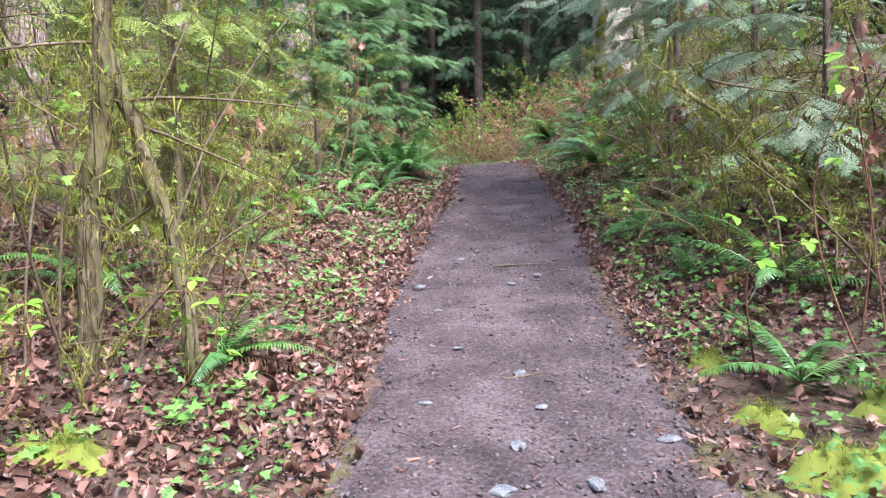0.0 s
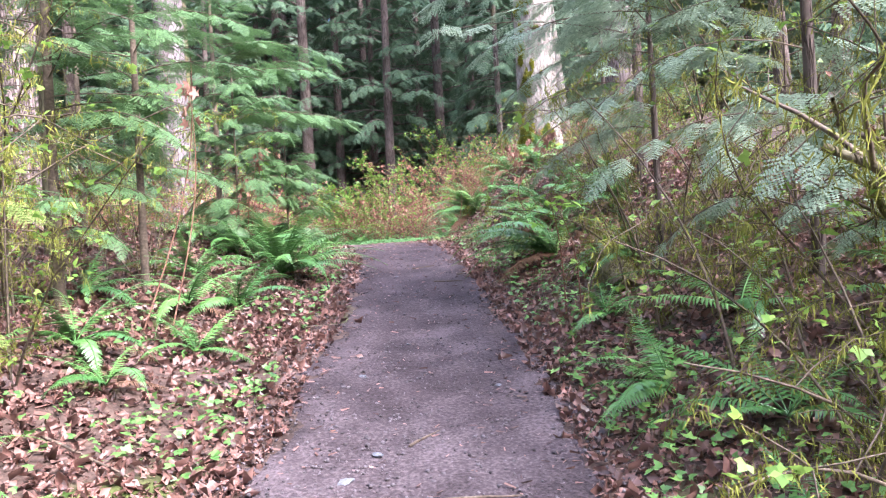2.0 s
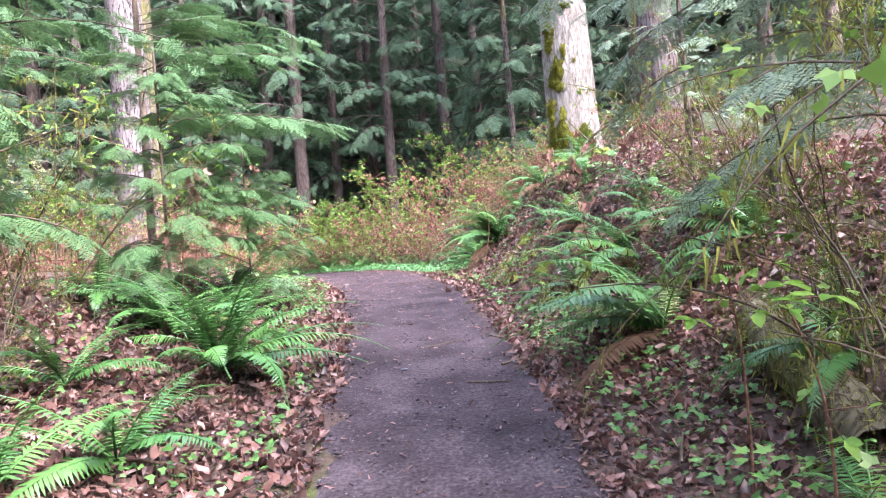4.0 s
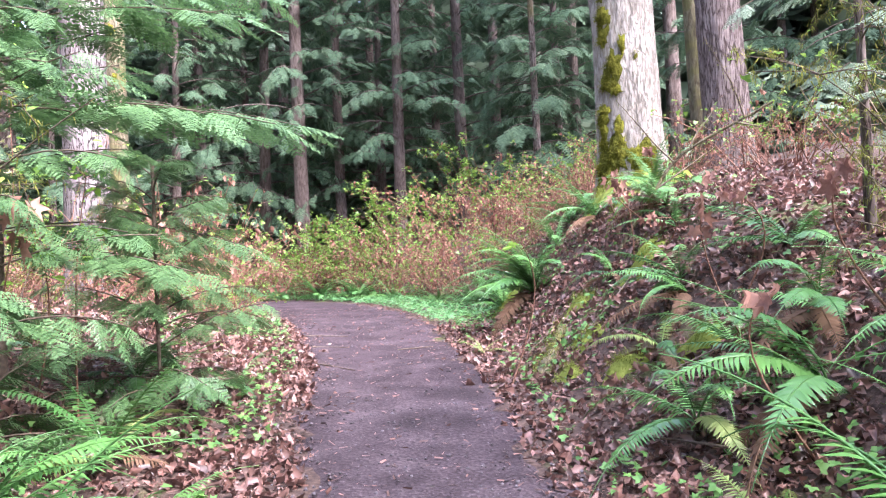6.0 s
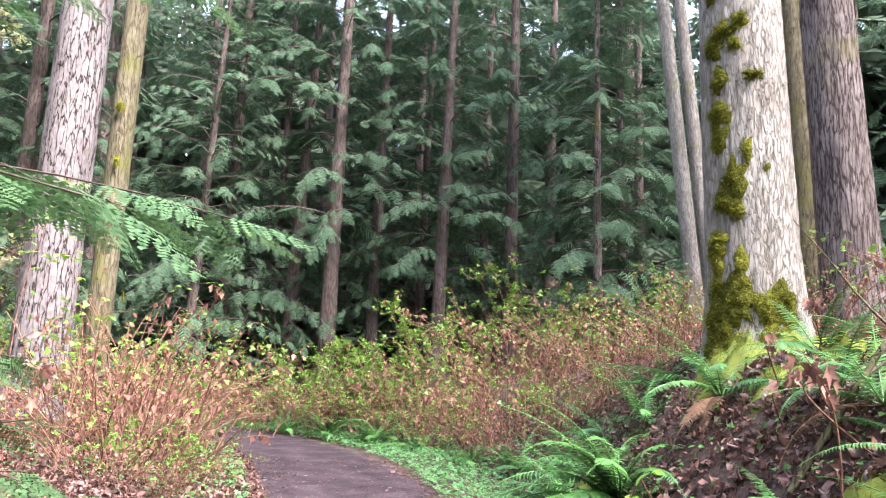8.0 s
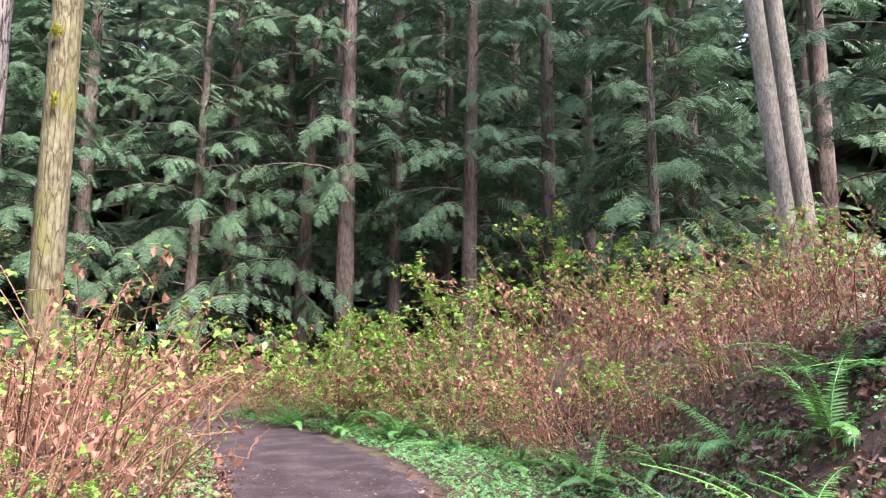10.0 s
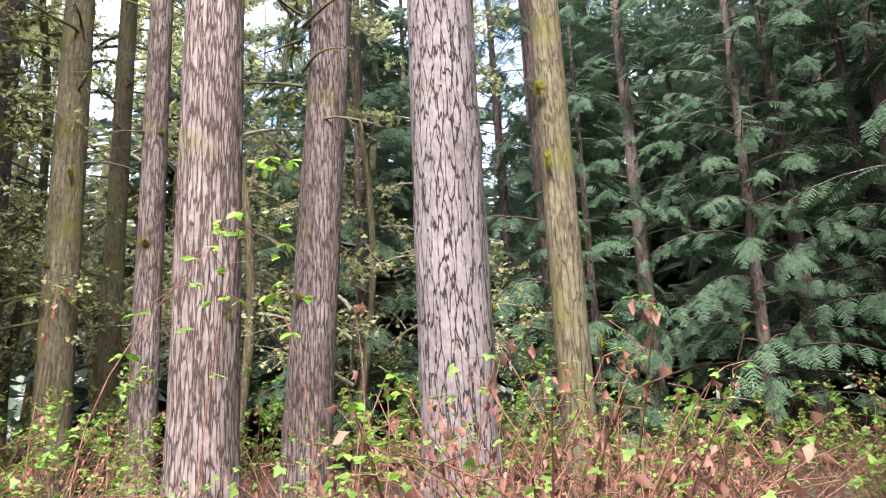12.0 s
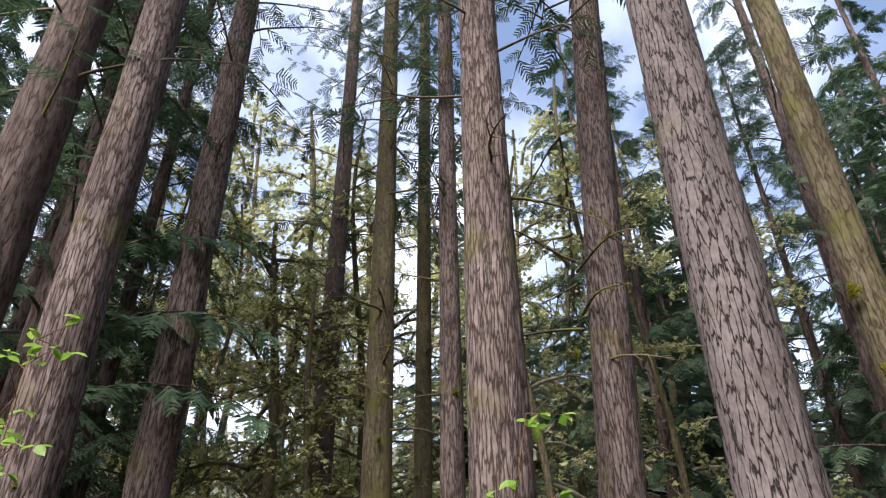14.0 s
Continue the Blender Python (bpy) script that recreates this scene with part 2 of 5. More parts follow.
M_STONE = surface("pale_stone", (0.075, 0.076, 0.086), (0.12, 0.122, 0.138), (0.185, 0.19, 0.21), 20, 0.8, 0.3, 90)
M_FIR = surface("fir_bark", (0.098, 0.072, 0.066), (0.165, 0.128, 0.118), (0.245, 0.198, 0.186), 3.0, 0.95, 0.9, 26, (1, 1, 0.35), 0.15, moss=(0.13, 0.125, 0.035), moss_scale=0.6, moss_at=0.62, furrow=(0.05, 0.034, 0.029), crack=(21, 0.11, 0.07, 0.20, 0.13))
M_PLATE = surface("plated_fir_bark", (0.095, 0.077, 0.074), (0.165, 0.137, 0.134), (0.23, 0.197, 0.193), 3.0, 0.95, 1.0, 34, (1, 1, 0.45), 0.15, moss=(0.14, 0.135, 0.04), moss_scale=0.6, moss_at=0.66, furrow=(0.028, 0.02, 0.018), crack=(16.0, 0.15, 0.06, 0.11, 0.09))
# dark conifer bark; on one thick fir it also stands in for shade
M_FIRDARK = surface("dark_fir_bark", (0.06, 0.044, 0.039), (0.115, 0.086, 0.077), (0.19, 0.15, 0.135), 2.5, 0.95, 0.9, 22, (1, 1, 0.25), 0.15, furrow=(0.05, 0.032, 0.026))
M_MOSSBARK = surface("mossy_bark", (0.06, 0.05, 0.033), (0.115, 0.097, 0.06), (0.18, 0.155, 0.105), 2.5, 0.95, 0.8, 24, (1, 1, 0.4), 0.15, moss=(0.115, 0.105, 0.042), moss_scale=2.2, moss_at=0.57, furrow=(0.07, 0.05, 0.03))
M_PALEBARK = surface("pale_maple_bark", (0.155, 0.128, 0.108), (0.275, 0.238, 0.205), (0.40, 0.36, 0.32), 4.0, 0.9, 0.8, 30, (1, 1, 0.3), 0.2, moss=(0.2, 0.19, 0.03), moss_scale=1.5, moss_at=0.68, furrow=(0.165, 0.138, 0.115), crack=(36, 0.18, 0.08, 0.24, 0.2))
M_TWIG = surface("brown_twig", (0.05, 0.037, 0.028), (0.10, 0.072, 0.053), (0.18, 0.135, 0.10), 8, 0.8, 0.3, 60)
M_CANE = surface("reddish_cane", (0.07, 0.03, 0.021), (0.165, 0.075, 0.05), (0.28, 0.165, 0.115), 6, 0.7, 0.2, 60)
M_PALETWIG = surface("pale_bare_twig", (0.15, 0.13, 0.09), (0.25, 0.22, 0.16), (0.36, 0.33, 0.25), 6, 0.85, 0.3, 50)
M_DEADTWIG = surface("dead_branch", (0.06, 0.045, 0.035), (0.11, 0.085, 0.065), (0.18, 0.15, 0.11), 6, 0.9, 0.3, 50, moss=(0.16, 0.16, 0.035), moss_scale=2.0, moss_at=0.55)
M_MOSS = leafy("moss", (0.06, 0.07, 0.014), (0.28, 0.28, 0.06), 0.25, 0.85, 0.1, 22)
M_MOSSPAD = leafy("bark_moss", (0.045, 0.048, 0.008), (0.27, 0.255, 0.035), 0.1, 0.9, 0.05, 16, False, 0.05)
M_MOSSNEEDLE = leafy("olive_sprays", (0.10, 0.15, 0.035), (0.30, 0.36, 0.11), 0.4, 0.6, 0.25, 6)
M_MOSSBRIGHT = leafy("bright_moss", (0.10, 0.125, 0.022), (0.25, 0.28, 0.06), 0.25, 0.8, 0.1, 10)
M_FERN = leafy("fern_frond", (0.04, 0.12, 0.03), (0.13, 0.28, 0.07), 0.25, 0.28, 0.6, 18, True)
M_FERNPALE = leafy("pale_fern_frond", (0.16, 0.22, 0.06), (0.30, 0.36, 0.12), 0.35, 0.45, 0.4, 18, True)
M_FERNDEAD = leafy("dead_fern_frond", (0.09, 0.05, 0.03), (0.21, 0.12, 0.075), 0.25, 0.8, 0.2, 18, True)
M_NEEDLE = leafy("hemlock_needles", (0.046, 0.098, 0.036), (0.135, 0.24, 0.09), 0.35, 0.5, 0.35, 6)
M_CEDAR = leafy("grey_green_sprays", (0.13, 0.19, 0.12), (0.33, 0.41, 0.28), 0.4, 0.5, 0.35, 6)
M_CROWN = leafy("conifer_foliage", (0.036, 0.074, 0.045), (0.13, 0.195, 0.11), 0.35, 0.65, 0.15, 0.8)
# paler and greyer than the near crowns: distance haze is put into the colour
M_FAR_HAZED = leafy("far_foliage", (0.07, 0.105, 0.075), (0.20, 0.25, 0.175), 0.35, 0.6, 0.2, 0.6)
# bare-wood grey-green, lightened so the base colour carries the haze of distance
M_SLOPE_HAZED = surface("hazed_distant_woods", (0.05, 0.06, 0.046), (0.10, 0.11, 0.083), (0.18, 0.185, 0.14), 0.35, 1.0, 0.3, 1.4, (1, 1, 0.35), 0.0)
M_LITTER = leafy("dead_maple_leaves", (0.032, 0.017, 0.014), (0.30, 0.155, 0.125), 0.2, 0.42, 0.45, 30)
M_DEADLEAF = leafy("hanging_dead_leaves", (0.12, 0.045, 0.032), (0.42, 0.215, 0.155), 0.3, 0.65, 0.3, 14)
M_LEAF = leafy("spring_leaves", (0.092, 0.195, 0.028), (0.26, 0.385, 0.08), 0.45, 0.4, 0.4, 14)
M_WEED = leafy("ground_cover_leaves", (0.05, 0.14, 0.03), (0.17, 0.31, 0.085), 0.35, 0.4, 0.4, 14)
M_WEED2 = leafy("lobed_plant_leaves", (0.08, 0.20, 0.04), (0.22, 0.38, 0.10), 0.35, 0.4, 0.4, 3, True)
M_DEADLEAF2 = leafy("hanging_leaf", (0.11, 0.04, 0.032), (0.42, 0.22, 0.165), 0.3, 0.65, 0.3, 6, True)
M_SHOOT = leafy("fresh_shoot_leaves", (0.14, 0.30, 0.03), (0.34, 0.52, 0.10), 0.5, 0.4, 0.4, 4, True)
M_GRIT = leafy("gravel", (0.026, 0.02, 0.022), (0.16, 0.135, 0.145), 0.0, 0.85, 0.2, 30)
M_BUD = leafy("opening_buds", (0.32, 0.34, 0.13), (0.58, 0.58, 0.30), 0.5, 0.6, 0.2, 3)
M_CLOVER = leafy("clover_leaves", (0.07, 0.20, 0.065), (0.19, 0.38, 0.15), 0.3, 0.45, 0.4, 5)

# ---- the lie of the land ----
# centre of the trail: x, y, half width, height
WAY = np.array([
    (-0.6, -40, 0.6, -4.0), (-0.4, -12, 0.6, -1.6), (-0.1, -4, 0.72, -0.42), (0.12, 0, 0.76, 0.15), (0.24, 2.5, 0.77, 0.54), (0.38, 5, 0.78, 0.93), (0.6, 7.5, 0.69, 1.34), (0.71, 9.2, 0.62, 1.64),
    (0.74, 10.5, 0.63, 1.8), (0.72, 12, 0.68, 1.92), (0.66, 13.5, 0.7, 1.98), (0.5, 15.5, 0.85, 2.04), (0.2, 17.3, 0.9, 2.07), (-0.15, 19, 0.97, 2.09),
    (-0.85, 21, 0.98, 2.11), (-2.0, 23.2, 0.92, 2.11), (-3.3, 25, 0.72, 2.09), (-5.5, 26.8, 0.65, 2.05), (-9, 28.3, 0.6, 2.0), (-40, 34, 0.6, 1.8)])
_k = np.linspace(0, len(WAY) - 1, 900)
LINE = np.stack([np.interp(_k, np.arange(len(WAY)), WAY[:, q]) for q in range(4)], 1)
for _ in range(14):
    LINE[1:-1] = 0.25 * LINE[:-2] + 0.5 * LINE[1:-1] + 0.25 * LINE[2:]
TANG = np.gradient(LINE[:, :2], axis=0)
TANG /= np.linalg.norm(TANG, axis=1)[:, None]
# rise of the bank to the outside of the bend, and the flat shelf before it, by place along the trail
BANK_Y = np.array([-30, -4, 2, 5, 8, 11, 14, 16, 18, 20, 22, 25, 28])
BANK_UP = np.array([0.3, 0.3, 0.35, 0.45, 0.6, 0.85, 1.3, 1.35, 1.3, 1.1, 0.9, 0.7, 0.5])
BANK_OUT = np.array([0, 0, 0, 0, 0.0, 0.0, 0.1, 0.5, 1.0, 1.2, 1.2, 0.9, 0.6])


def land(x, y, fine=True):
    """Height of the ground, the distance beyond the trail's edge (under 0 on it) and the side (+1: outer bank)."""
    x, y = np.asarray(x, float), np.asarray(y, float)
    shape = x.shape
    x, y = x.ravel(), y.ravel()
    best = np.full(len(x), 1e9)
    idx = np.zeros(len(x), int)
    for a in range(0, len(x), 20000):
        d2 = (x[a:a + 20000, None] - LINE[None, :, 0]) ** 2 + (y[a:a + 20000, None] - LINE[None, :, 1]) ** 2
        idx[a:a + 20000] = d2.argmin(1)
        best[a:a + 20000] = np.sqrt(d2.min(1))
    side = np.sign(TANG[idx, 1] * (x - LINE[idx, 0]) - TANG[idx, 0] * (y - LINE[idx, 1]))
    out = best - LINE[idx, 2]
    ly, base = LINE[idx, 1], LINE[idx, 3]
    up, flat = np.interp(ly, BANK_Y, BANK_UP), np.interp(ly, BANK_Y, BANK_OUT)
    o = np.maximum(out, 0)
    right = up * step(0, 1, (o - flat) / np.interp(ly, (8, 12, 15, 19), (2.1, 1.7, 1.7, 2.1))) + 0.16 * np.clip(o - flat - 1.0, 0, 6) + 0.03 * np.clip(o - 7, 0, 40)
    left = 0.22 * step(0.1, 1.6, o) + 0.05 * np.clip(o - 0.5, 0, 12)
    z = base + np.where(side > 0, right, left)
    z = z + np.clip(o, 0, 1) * (0.35 * fbm(x * 0.45, y * 0.45, 0, 3) + 0.10 * fbm(x * 2.2, y * 2.2, 0, 9))
    if fine:
        z = z + np.clip(o * 2, 0, 1) * 0.05 * fbm(x * 9, y * 9, 0, 21)
    z = z + 0.03 * fbm(x * 1.1, y * 1.1, 0, 5) - 0.03 * np.clip(1 - np.abs(best / LINE[idx, 2]), 0, 1)
    return z.reshape(shape), out.reshape(shape), side.reshape(shape)


def ground_at(x, y):
    return float(land(np.array([x]), np.array([y]))[0][0])


def spread(lo, hi, fine_lo, fine_hi, gap, grow=1.18):
    a = list(np.arange(fine_lo, fine_hi + gap / 2, gap))
    q, d = fine_hi, gap
    while q < hi:
        d *= grow
        q += d
        a.append(q)
    q, d = fine_lo, gap
    while q > lo:
        d *= grow
        q -= d
        a.insert(0, q)
    return np.array(a)


def sheet(xs, ys, lift):
    gx, gy = np.meshgrid(xs, ys)
    z, out, _ = land(gx, gy)
    v = np.stack([gx, gy, lift(gx, gy, z, out)], 2).reshape(-1, 3)
    i = (np.arange(len(ys) - 1)[:, None] * len(xs) + np.arange(len(xs) - 1)).ravel()
    return v, np.stack([i, i + 1, i + 1 + len(xs), i + len(xs)], 1), out.ravel()


v, f, _ = sheet(spread(-400, 400, -7, 6, 0.12), spread(-400, 400, 0.5, 26, 0.12), lambda x, y, z, o: z)
tagged(new("ground", Soup().add(v, f).mesh("ground", M_SOIL, True)), "brown forest soil with dead leaves and moss", "ground", kind="structure")
# the trail lies on the ground and dips under it along a ragged edge
v, f, out = sheet(np.arange(-9, 3, 0.075), np.arange(-6, 29, 0.075), lambda x, y, z, o: z + 0.02 - 0.09 * step(-0.22, 0.16, o + 0.35 * fbm(x * 2.5, y * 2.5, 0, 31) + 0.3 * fbm(x * 9, y * 9, 0, 33)) + 0.022 * fbm(x * 7, y * 7, 0, 41))
keep = (out[f] < 0.3).any(1)
used = np.unique(f[keep])
remap = np.zeros(len(v), int)
remap[used] = np.arange(len(used))
tagged(new("path", Soup().add(v[used], remap[f[keep]]).mesh("path", M_TRAIL, True)), "grey-brown packed gravel and earth footpath", "path", kind="structure")

# ---- tree trunks ----
def trunk_mesh(name, material, r0, r1, h, n_th, n_z, depth, lean=(0.0, 0.0), flare=0.3, cell=0.075, tall=0.42, seed=0, wander=0.0):
    """A round tapering stem with a flared foot and furrowed bark; the foot goes below the soil."""
    th = np.arange(n_th) * 2 * math.pi / n_th
    z = -0.3 + (h + 0.3) * np.linspace(0, 1, n_z) ** 1.35
    T, Z = np.meshgrid(th, z)
    up = np.clip(Z / h, 0, 1)
    R = r0 + (r1 - r0) * up
    R = R * (1 + flare * np.exp(-np.clip(Z + 0.1, 0, None) / 0.35) * (1 + 0.35 * np.sin(3 * T + seed) + 0.25 * np.sin(5 * T + 2 * seed)))
    R = R * (1 + 0.05 * np.sin(2 * T + seed + 0.25 * Z))
    cx, cy = np.cos(T) * r0, np.sin(T) * r0
    R = R + depth * (vnoise(cx / cell, cy / cell, Z / tall, seed) - 0.5) + 0.5 * depth * (vnoise(cx / (cell * 0.5), cy / (cell * 0.5), Z / (tall * 0.4), seed + 3) - 0.5)
    ox = lean[0] * Z + wander * (np.sin(Z * 0.55 + seed) - math.sin(seed))
    oy = lean[1] * Z + wander * (np.cos(Z * 0.47 + seed) - math.cos(seed))
    v = np.stack([np.cos(T) * R + ox, np.sin(T) * R + oy, Z], 2).reshape(-1, 3)
    i = (np.arange(n_z - 1)[:, None] * n_th)
    j, k = np.arange(n_th), (np.arange(n_th) + 1) % n_th
    q = np.stack([i + j, i + k, i + n_th + k, i + n_th + j], 2).reshape(-1, 4)
    return Soup().add(v, q).mesh(name, material, True)


# ---- conifer foliage ----
def spray_template(twigs, pieces, wide, needles=False, r=rng):
    """A flat feathery spray, 1 long along x: side twigs set with blades or needles."""
    v, tris = [], []
    for j in range(twigs):
        s = 0.06 + 0.92 * j / twigs
        for side in (-1, 1):
            ll = (0.40 * (1 - s) ** 0.8 + 0.07) * r.uniform(0.8, 1.15)
            a = side * radians(r.uniform(42, 58))
            d, nrm = np.array([math.cos(a), math.sin(a), -0.18]), np.array([-math.sin(a), math.cos(a), 0])
            b = np.array([s, 0, -0.12 * s * s])
            for k in range(pieces):
                u0, u1 = k / pieces, min(1.0, (k + (1.1 if needles else 1.7)) / pieces)
                p, q = b + d * ll * u0, b + d * ll * u1
                w = wide * (1 - 0.5 * k / pieces)
                if needles:
                    m = len(v)
                    fw = d * w * 0.55
                    v += [p - nrm * 0.002, p + d * ll * 0.95 / pieces, p + nrm * w + fw, p - nrm * w + fw + np.array([0, 0, r.uniform(-.3, .3) * w])]
                    tris += [(m, m + 1, m + 2), (m + 1, m, m + 3)]
                else:
                    m = len(v)
                    v += [p - nrm * w, p + nrm * w + np.array([0, 0, r.uniform(-.8, .8) * w]), q]
                    tris.append((m, m + 1, m + 2))
    return np.array(v), [np.array(tris)]


SPRAY_FAR = spray_template(8, 2, 0.06)
SPRAY_MID = spray_template(9, 3, 0.034)
SPRAY_NEAR = spray_template(10, 6, 0.05, True)


def conifer_branch(leaf, wood, start, az, tilt, length, sag, template, count, size, r=rng, base_r=0.012, droop=0.35):
    """One limb with sprays along both sides and at its tip."""
    p = bent(start, az, tilt, length, sag, 7, 0.05, r)
    wood.add(*tube(p, np.linspace(base_r, 0.003, 7), 3))
    s = np.concatenate([np.linspace(0.22, 0.97, count), [1.0]])
    s[:-1] += r.uniform(-.04, .04, count)
    pts = np.stack([np.interp(s * 6, np.arange(7), p[:, q]) for q in range(3)], 1)
    side = np.where(np.arange(count + 1) % 2 == 0, 1, -1) * radians(46)
    side[-1] = 0
    el = tilt - sag * s
    sc = size * (1.05 - 0.5 * s) * r.uniform(0.75, 1.2, count + 1)
    m = turns(az + side + r.normal(0, 0.15, count + 1), el * 0.7 - droop * r.uniform(0.3, 1.3, count + 1), r.normal(0, 0.3, count + 1), sc)
    leaf.stamp(*template, m, pts)


def conifer_crown(z0, h, reach, limbs, template, count, seed, size=0.8, sag=0.9, tilt=0.25, droop=0.35):
    r = np.random.default_rng(seed)
    leaf, wood = Soup(), Soup()
    for k in range(limbs):
        q = (k + r.uniform(0, 1)) / limbs
        z = z0 + (h - z0) * q
        L = reach * (1 - q) ** 0.65 * r.uniform(0.65, 1.1) + 0.25
        conifer_branch(leaf, wood, (0, 0, z), k * 2.4 + r.normal(0, 0.4), tilt * r.uniform(0.2, 1.4) + 0.5 * q, L, sag * r.uniform(0.6, 1.2), template, count, size * (0.35 + 0.65 * L / reach), r, 0.012 + 0.006 * L, droop)
    return leaf, wood


def dead_limbs(z0, z1, count, reach, seed):
    r = np.random.default_rng(seed)
    made = []
    for k in range(count):
        s = Soup()
        made.append(s)
        z, az = r.uniform(z0, z1), r.uniform(0, 6.28)
        L = reach * r.uniform(0.4, 1.0)
        p = bent((0, 0, z), az, r.uniform(-0.2, 0.35), L, r.uniform(0.0, 0.9), 8, 0.12, r)
        s.add(*tube(p, np.linspace(0.028, 0.006, 8), 5))
        for _ in range(5):
            q = r.integers(2, 7)
            s.add(*tube(bent(p[q], az + r.choice([-1, 1]) * r.uniform(0.4, 1.0), r.uniform(-0.9, 0.3), L * r.uniform(0.15, 0.4), r.uniform(0, 0.8), 5, 0.2, r), np.linspace(0.012, 0.003, 5), 4))
    return made


def big_tree(name, x, y, r0, h, material, label, category, lean=(0, 0), n_th=90, n_z=260, depth=0.022, crown=None, dead=None, seed=1, **kw):
    t = thing(name, (x, y, ground_at(x, y)), label, category, "trees of the wood")
    part("trunk", trunk_mesh("trunk", material, r0, r0 * 0.55, h, n_th, n_z, depth, lean, seed=seed, **kw), t)
    if dead:
        for limb in dead_limbs(*dead, seed):
            part("dead_branch", limb.mesh("dead_branch", M_DEADTWIG, True), t, "bare dead branch")
    if crown:
        leaf, wood = conifer_crown(*crown, seed + 90)
        part("crown", leaf.mesh("crown", M_CROWN), t, "dark green needled crown")
        tagged(part("branch_wood", wood.mesh("branches", M_DEADTWIG, True), t), kind="stuff")
    return t


FIR_LABEL = "tall fir trunk with furrowed pinkish-grey bark among shrubs"
big_tree("fir_tree", -3.6, 18.75, 0.345, 27, M_PLATE, "large fir trunk with pale grey plated bark and dark furrows", "tree", (0.0, 0.0), 100, 240, 0.02, (13, 27, 3.0, 36, SPRAY_MID, 6), None, 3, cell=0.1, tall=0.5)
big_tree("fir_tree", -6.3, 17.9, 0.335, 27, M_FIR, FIR_LABEL, "tree", (0.0, 0.0), 90, 220, 0.022, (11, 27, 3.2, 46, SPRAY_MID, 6), (6, 11, 7, 2.2), 5, cell=0.06, tall=0.4)
big_tree("fir_tree", -7.9, 20.2, 0.35, 26, M_FIR, FIR_LABEL, "tree", (0.03, 0.055), 80, 200, 0.022, (12, 26, 2.8, 40, SPRAY_MID, 6), (4, 11, 10, 2.2), 8, cell=0.06, tall=0.5)
big_tree("fir_tree", -3.8, 20.75, 0.19, 22, M_MOSSBARK, "slender conifer trunk streaked with yellow-green moss", "tree", (0.0, 0.0), 48, 150, 0.007, (12, 22, 2.2, 30, SPRAY_MID, 6), None, 11, cell=0.04, tall=0.3, flare=0.12)
big_tree("fir_tree", -10.7, 19.2, 0.23, 25, M_FIR, "slim fir trunk with grey flaky bark", "tree", (0.0, 0.0), 44, 110, 0.014, (11, 25, 2.6, 34, SPRAY_MID, 6), (4, 11, 8, 1.8), 13)
big_tree("fir_tree", -11.1, 18.05, 0.26, 25, M_MOSSBARK, "fir trunk coated with yellow-green moss", "tree", (-0.02, 0.0), 44, 110, 0.018, (11, 25, 2.6, 34, SPRAY_MID, 6), (5, 11, 8, 1.8), 17)
big_tree("fir_tree", -13.7, 19.8, 0.22, 24, M_MOSSBARK, "slim straight trunk with greenish mossy bark", "tree", (0.0, 0.0), 40, 100, 0.012, (11, 24, 2.4, 34, SPRAY_FAR, 6), (4, 11, 8, 1.6), 19)
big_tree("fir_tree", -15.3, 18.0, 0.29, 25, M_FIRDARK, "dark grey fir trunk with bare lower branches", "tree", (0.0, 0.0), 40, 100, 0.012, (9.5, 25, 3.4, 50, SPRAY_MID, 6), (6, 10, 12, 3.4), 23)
big_tree("fir_tree", -10.1, 14.6, 0.30, 26, M_FIR, FIR_LABEL, "tree", (0.0, 0.0), 64, 160, 0.02, (11, 26, 3.0, 44, SPRAY_MID, 6), (6, 11, 6, 2.0), 29)
big_tree("fir_tree", -7.5, 13.5, 0.335, 27, M_FIR, FIR_LABEL, "tree", (0.0, 0.0), 72, 170, 0.022, (12, 27, 3.2, 44, SPRAY_MID, 6), None, 31)
# deep shade on this trunk is put into the colour by the darker bark
big_tree("fir_tree", -8.2, 12.35, 0.42, 28, M_FIRDARK, "thick fir trunk, its deep shade put into darker bark", "tree", (0.0, 0.0), 56, 130, 0.03, (7.5, 28, 3.6, 60, SPRAY_MID, 6), None, 37)
big_tree("fir_tree", 6.65, 19.15, 0.37, 27, M_FIR, "fir trunk with deeply furrowed reddish-grey bark", "tree", (-0.03, 0.0), 72, 170, 0.03, (10, 27, 3.2, 46, SPRAY_MID, 6), None, 41, cell=0.055, tall=0.35)
big_tree("fir_tree", 6.85, 20.5, 0.21, 24, M_MOSSBARK, "slim grey-green mossy trunk behind the shrubs", "tree", (-0.02, 0.0), 40, 100, 0.01, (10, 24, 2.4, 30, SPRAY_MID, 6), None, 43)
for q, (x, y) in enumerate(((6.0, 22.7), (6.4, 22.9))):
    big_tree("leaning_tree", x, y, 0.15, 20, M_PALEBARK, "thin pale leaning trunk of a pair", "tree", (-0.085, 0.0), 32, 80, 0.008, (11, 20, 2.0, 24, SPRAY_FAR, 6), None, 47 + q, flare=0.1)
maple = big_tree("maple_tree", 3.68, 15.8, 0.365, 20, M_PALEBARK, "pale grey maple trunk with thick moss down one side", "tree", (-0.012, 0.0), 96, 260, 0.02, None, (9, 17, 12, 4.5), 53, cell=0.045, tall=0.3, flare=0.3)

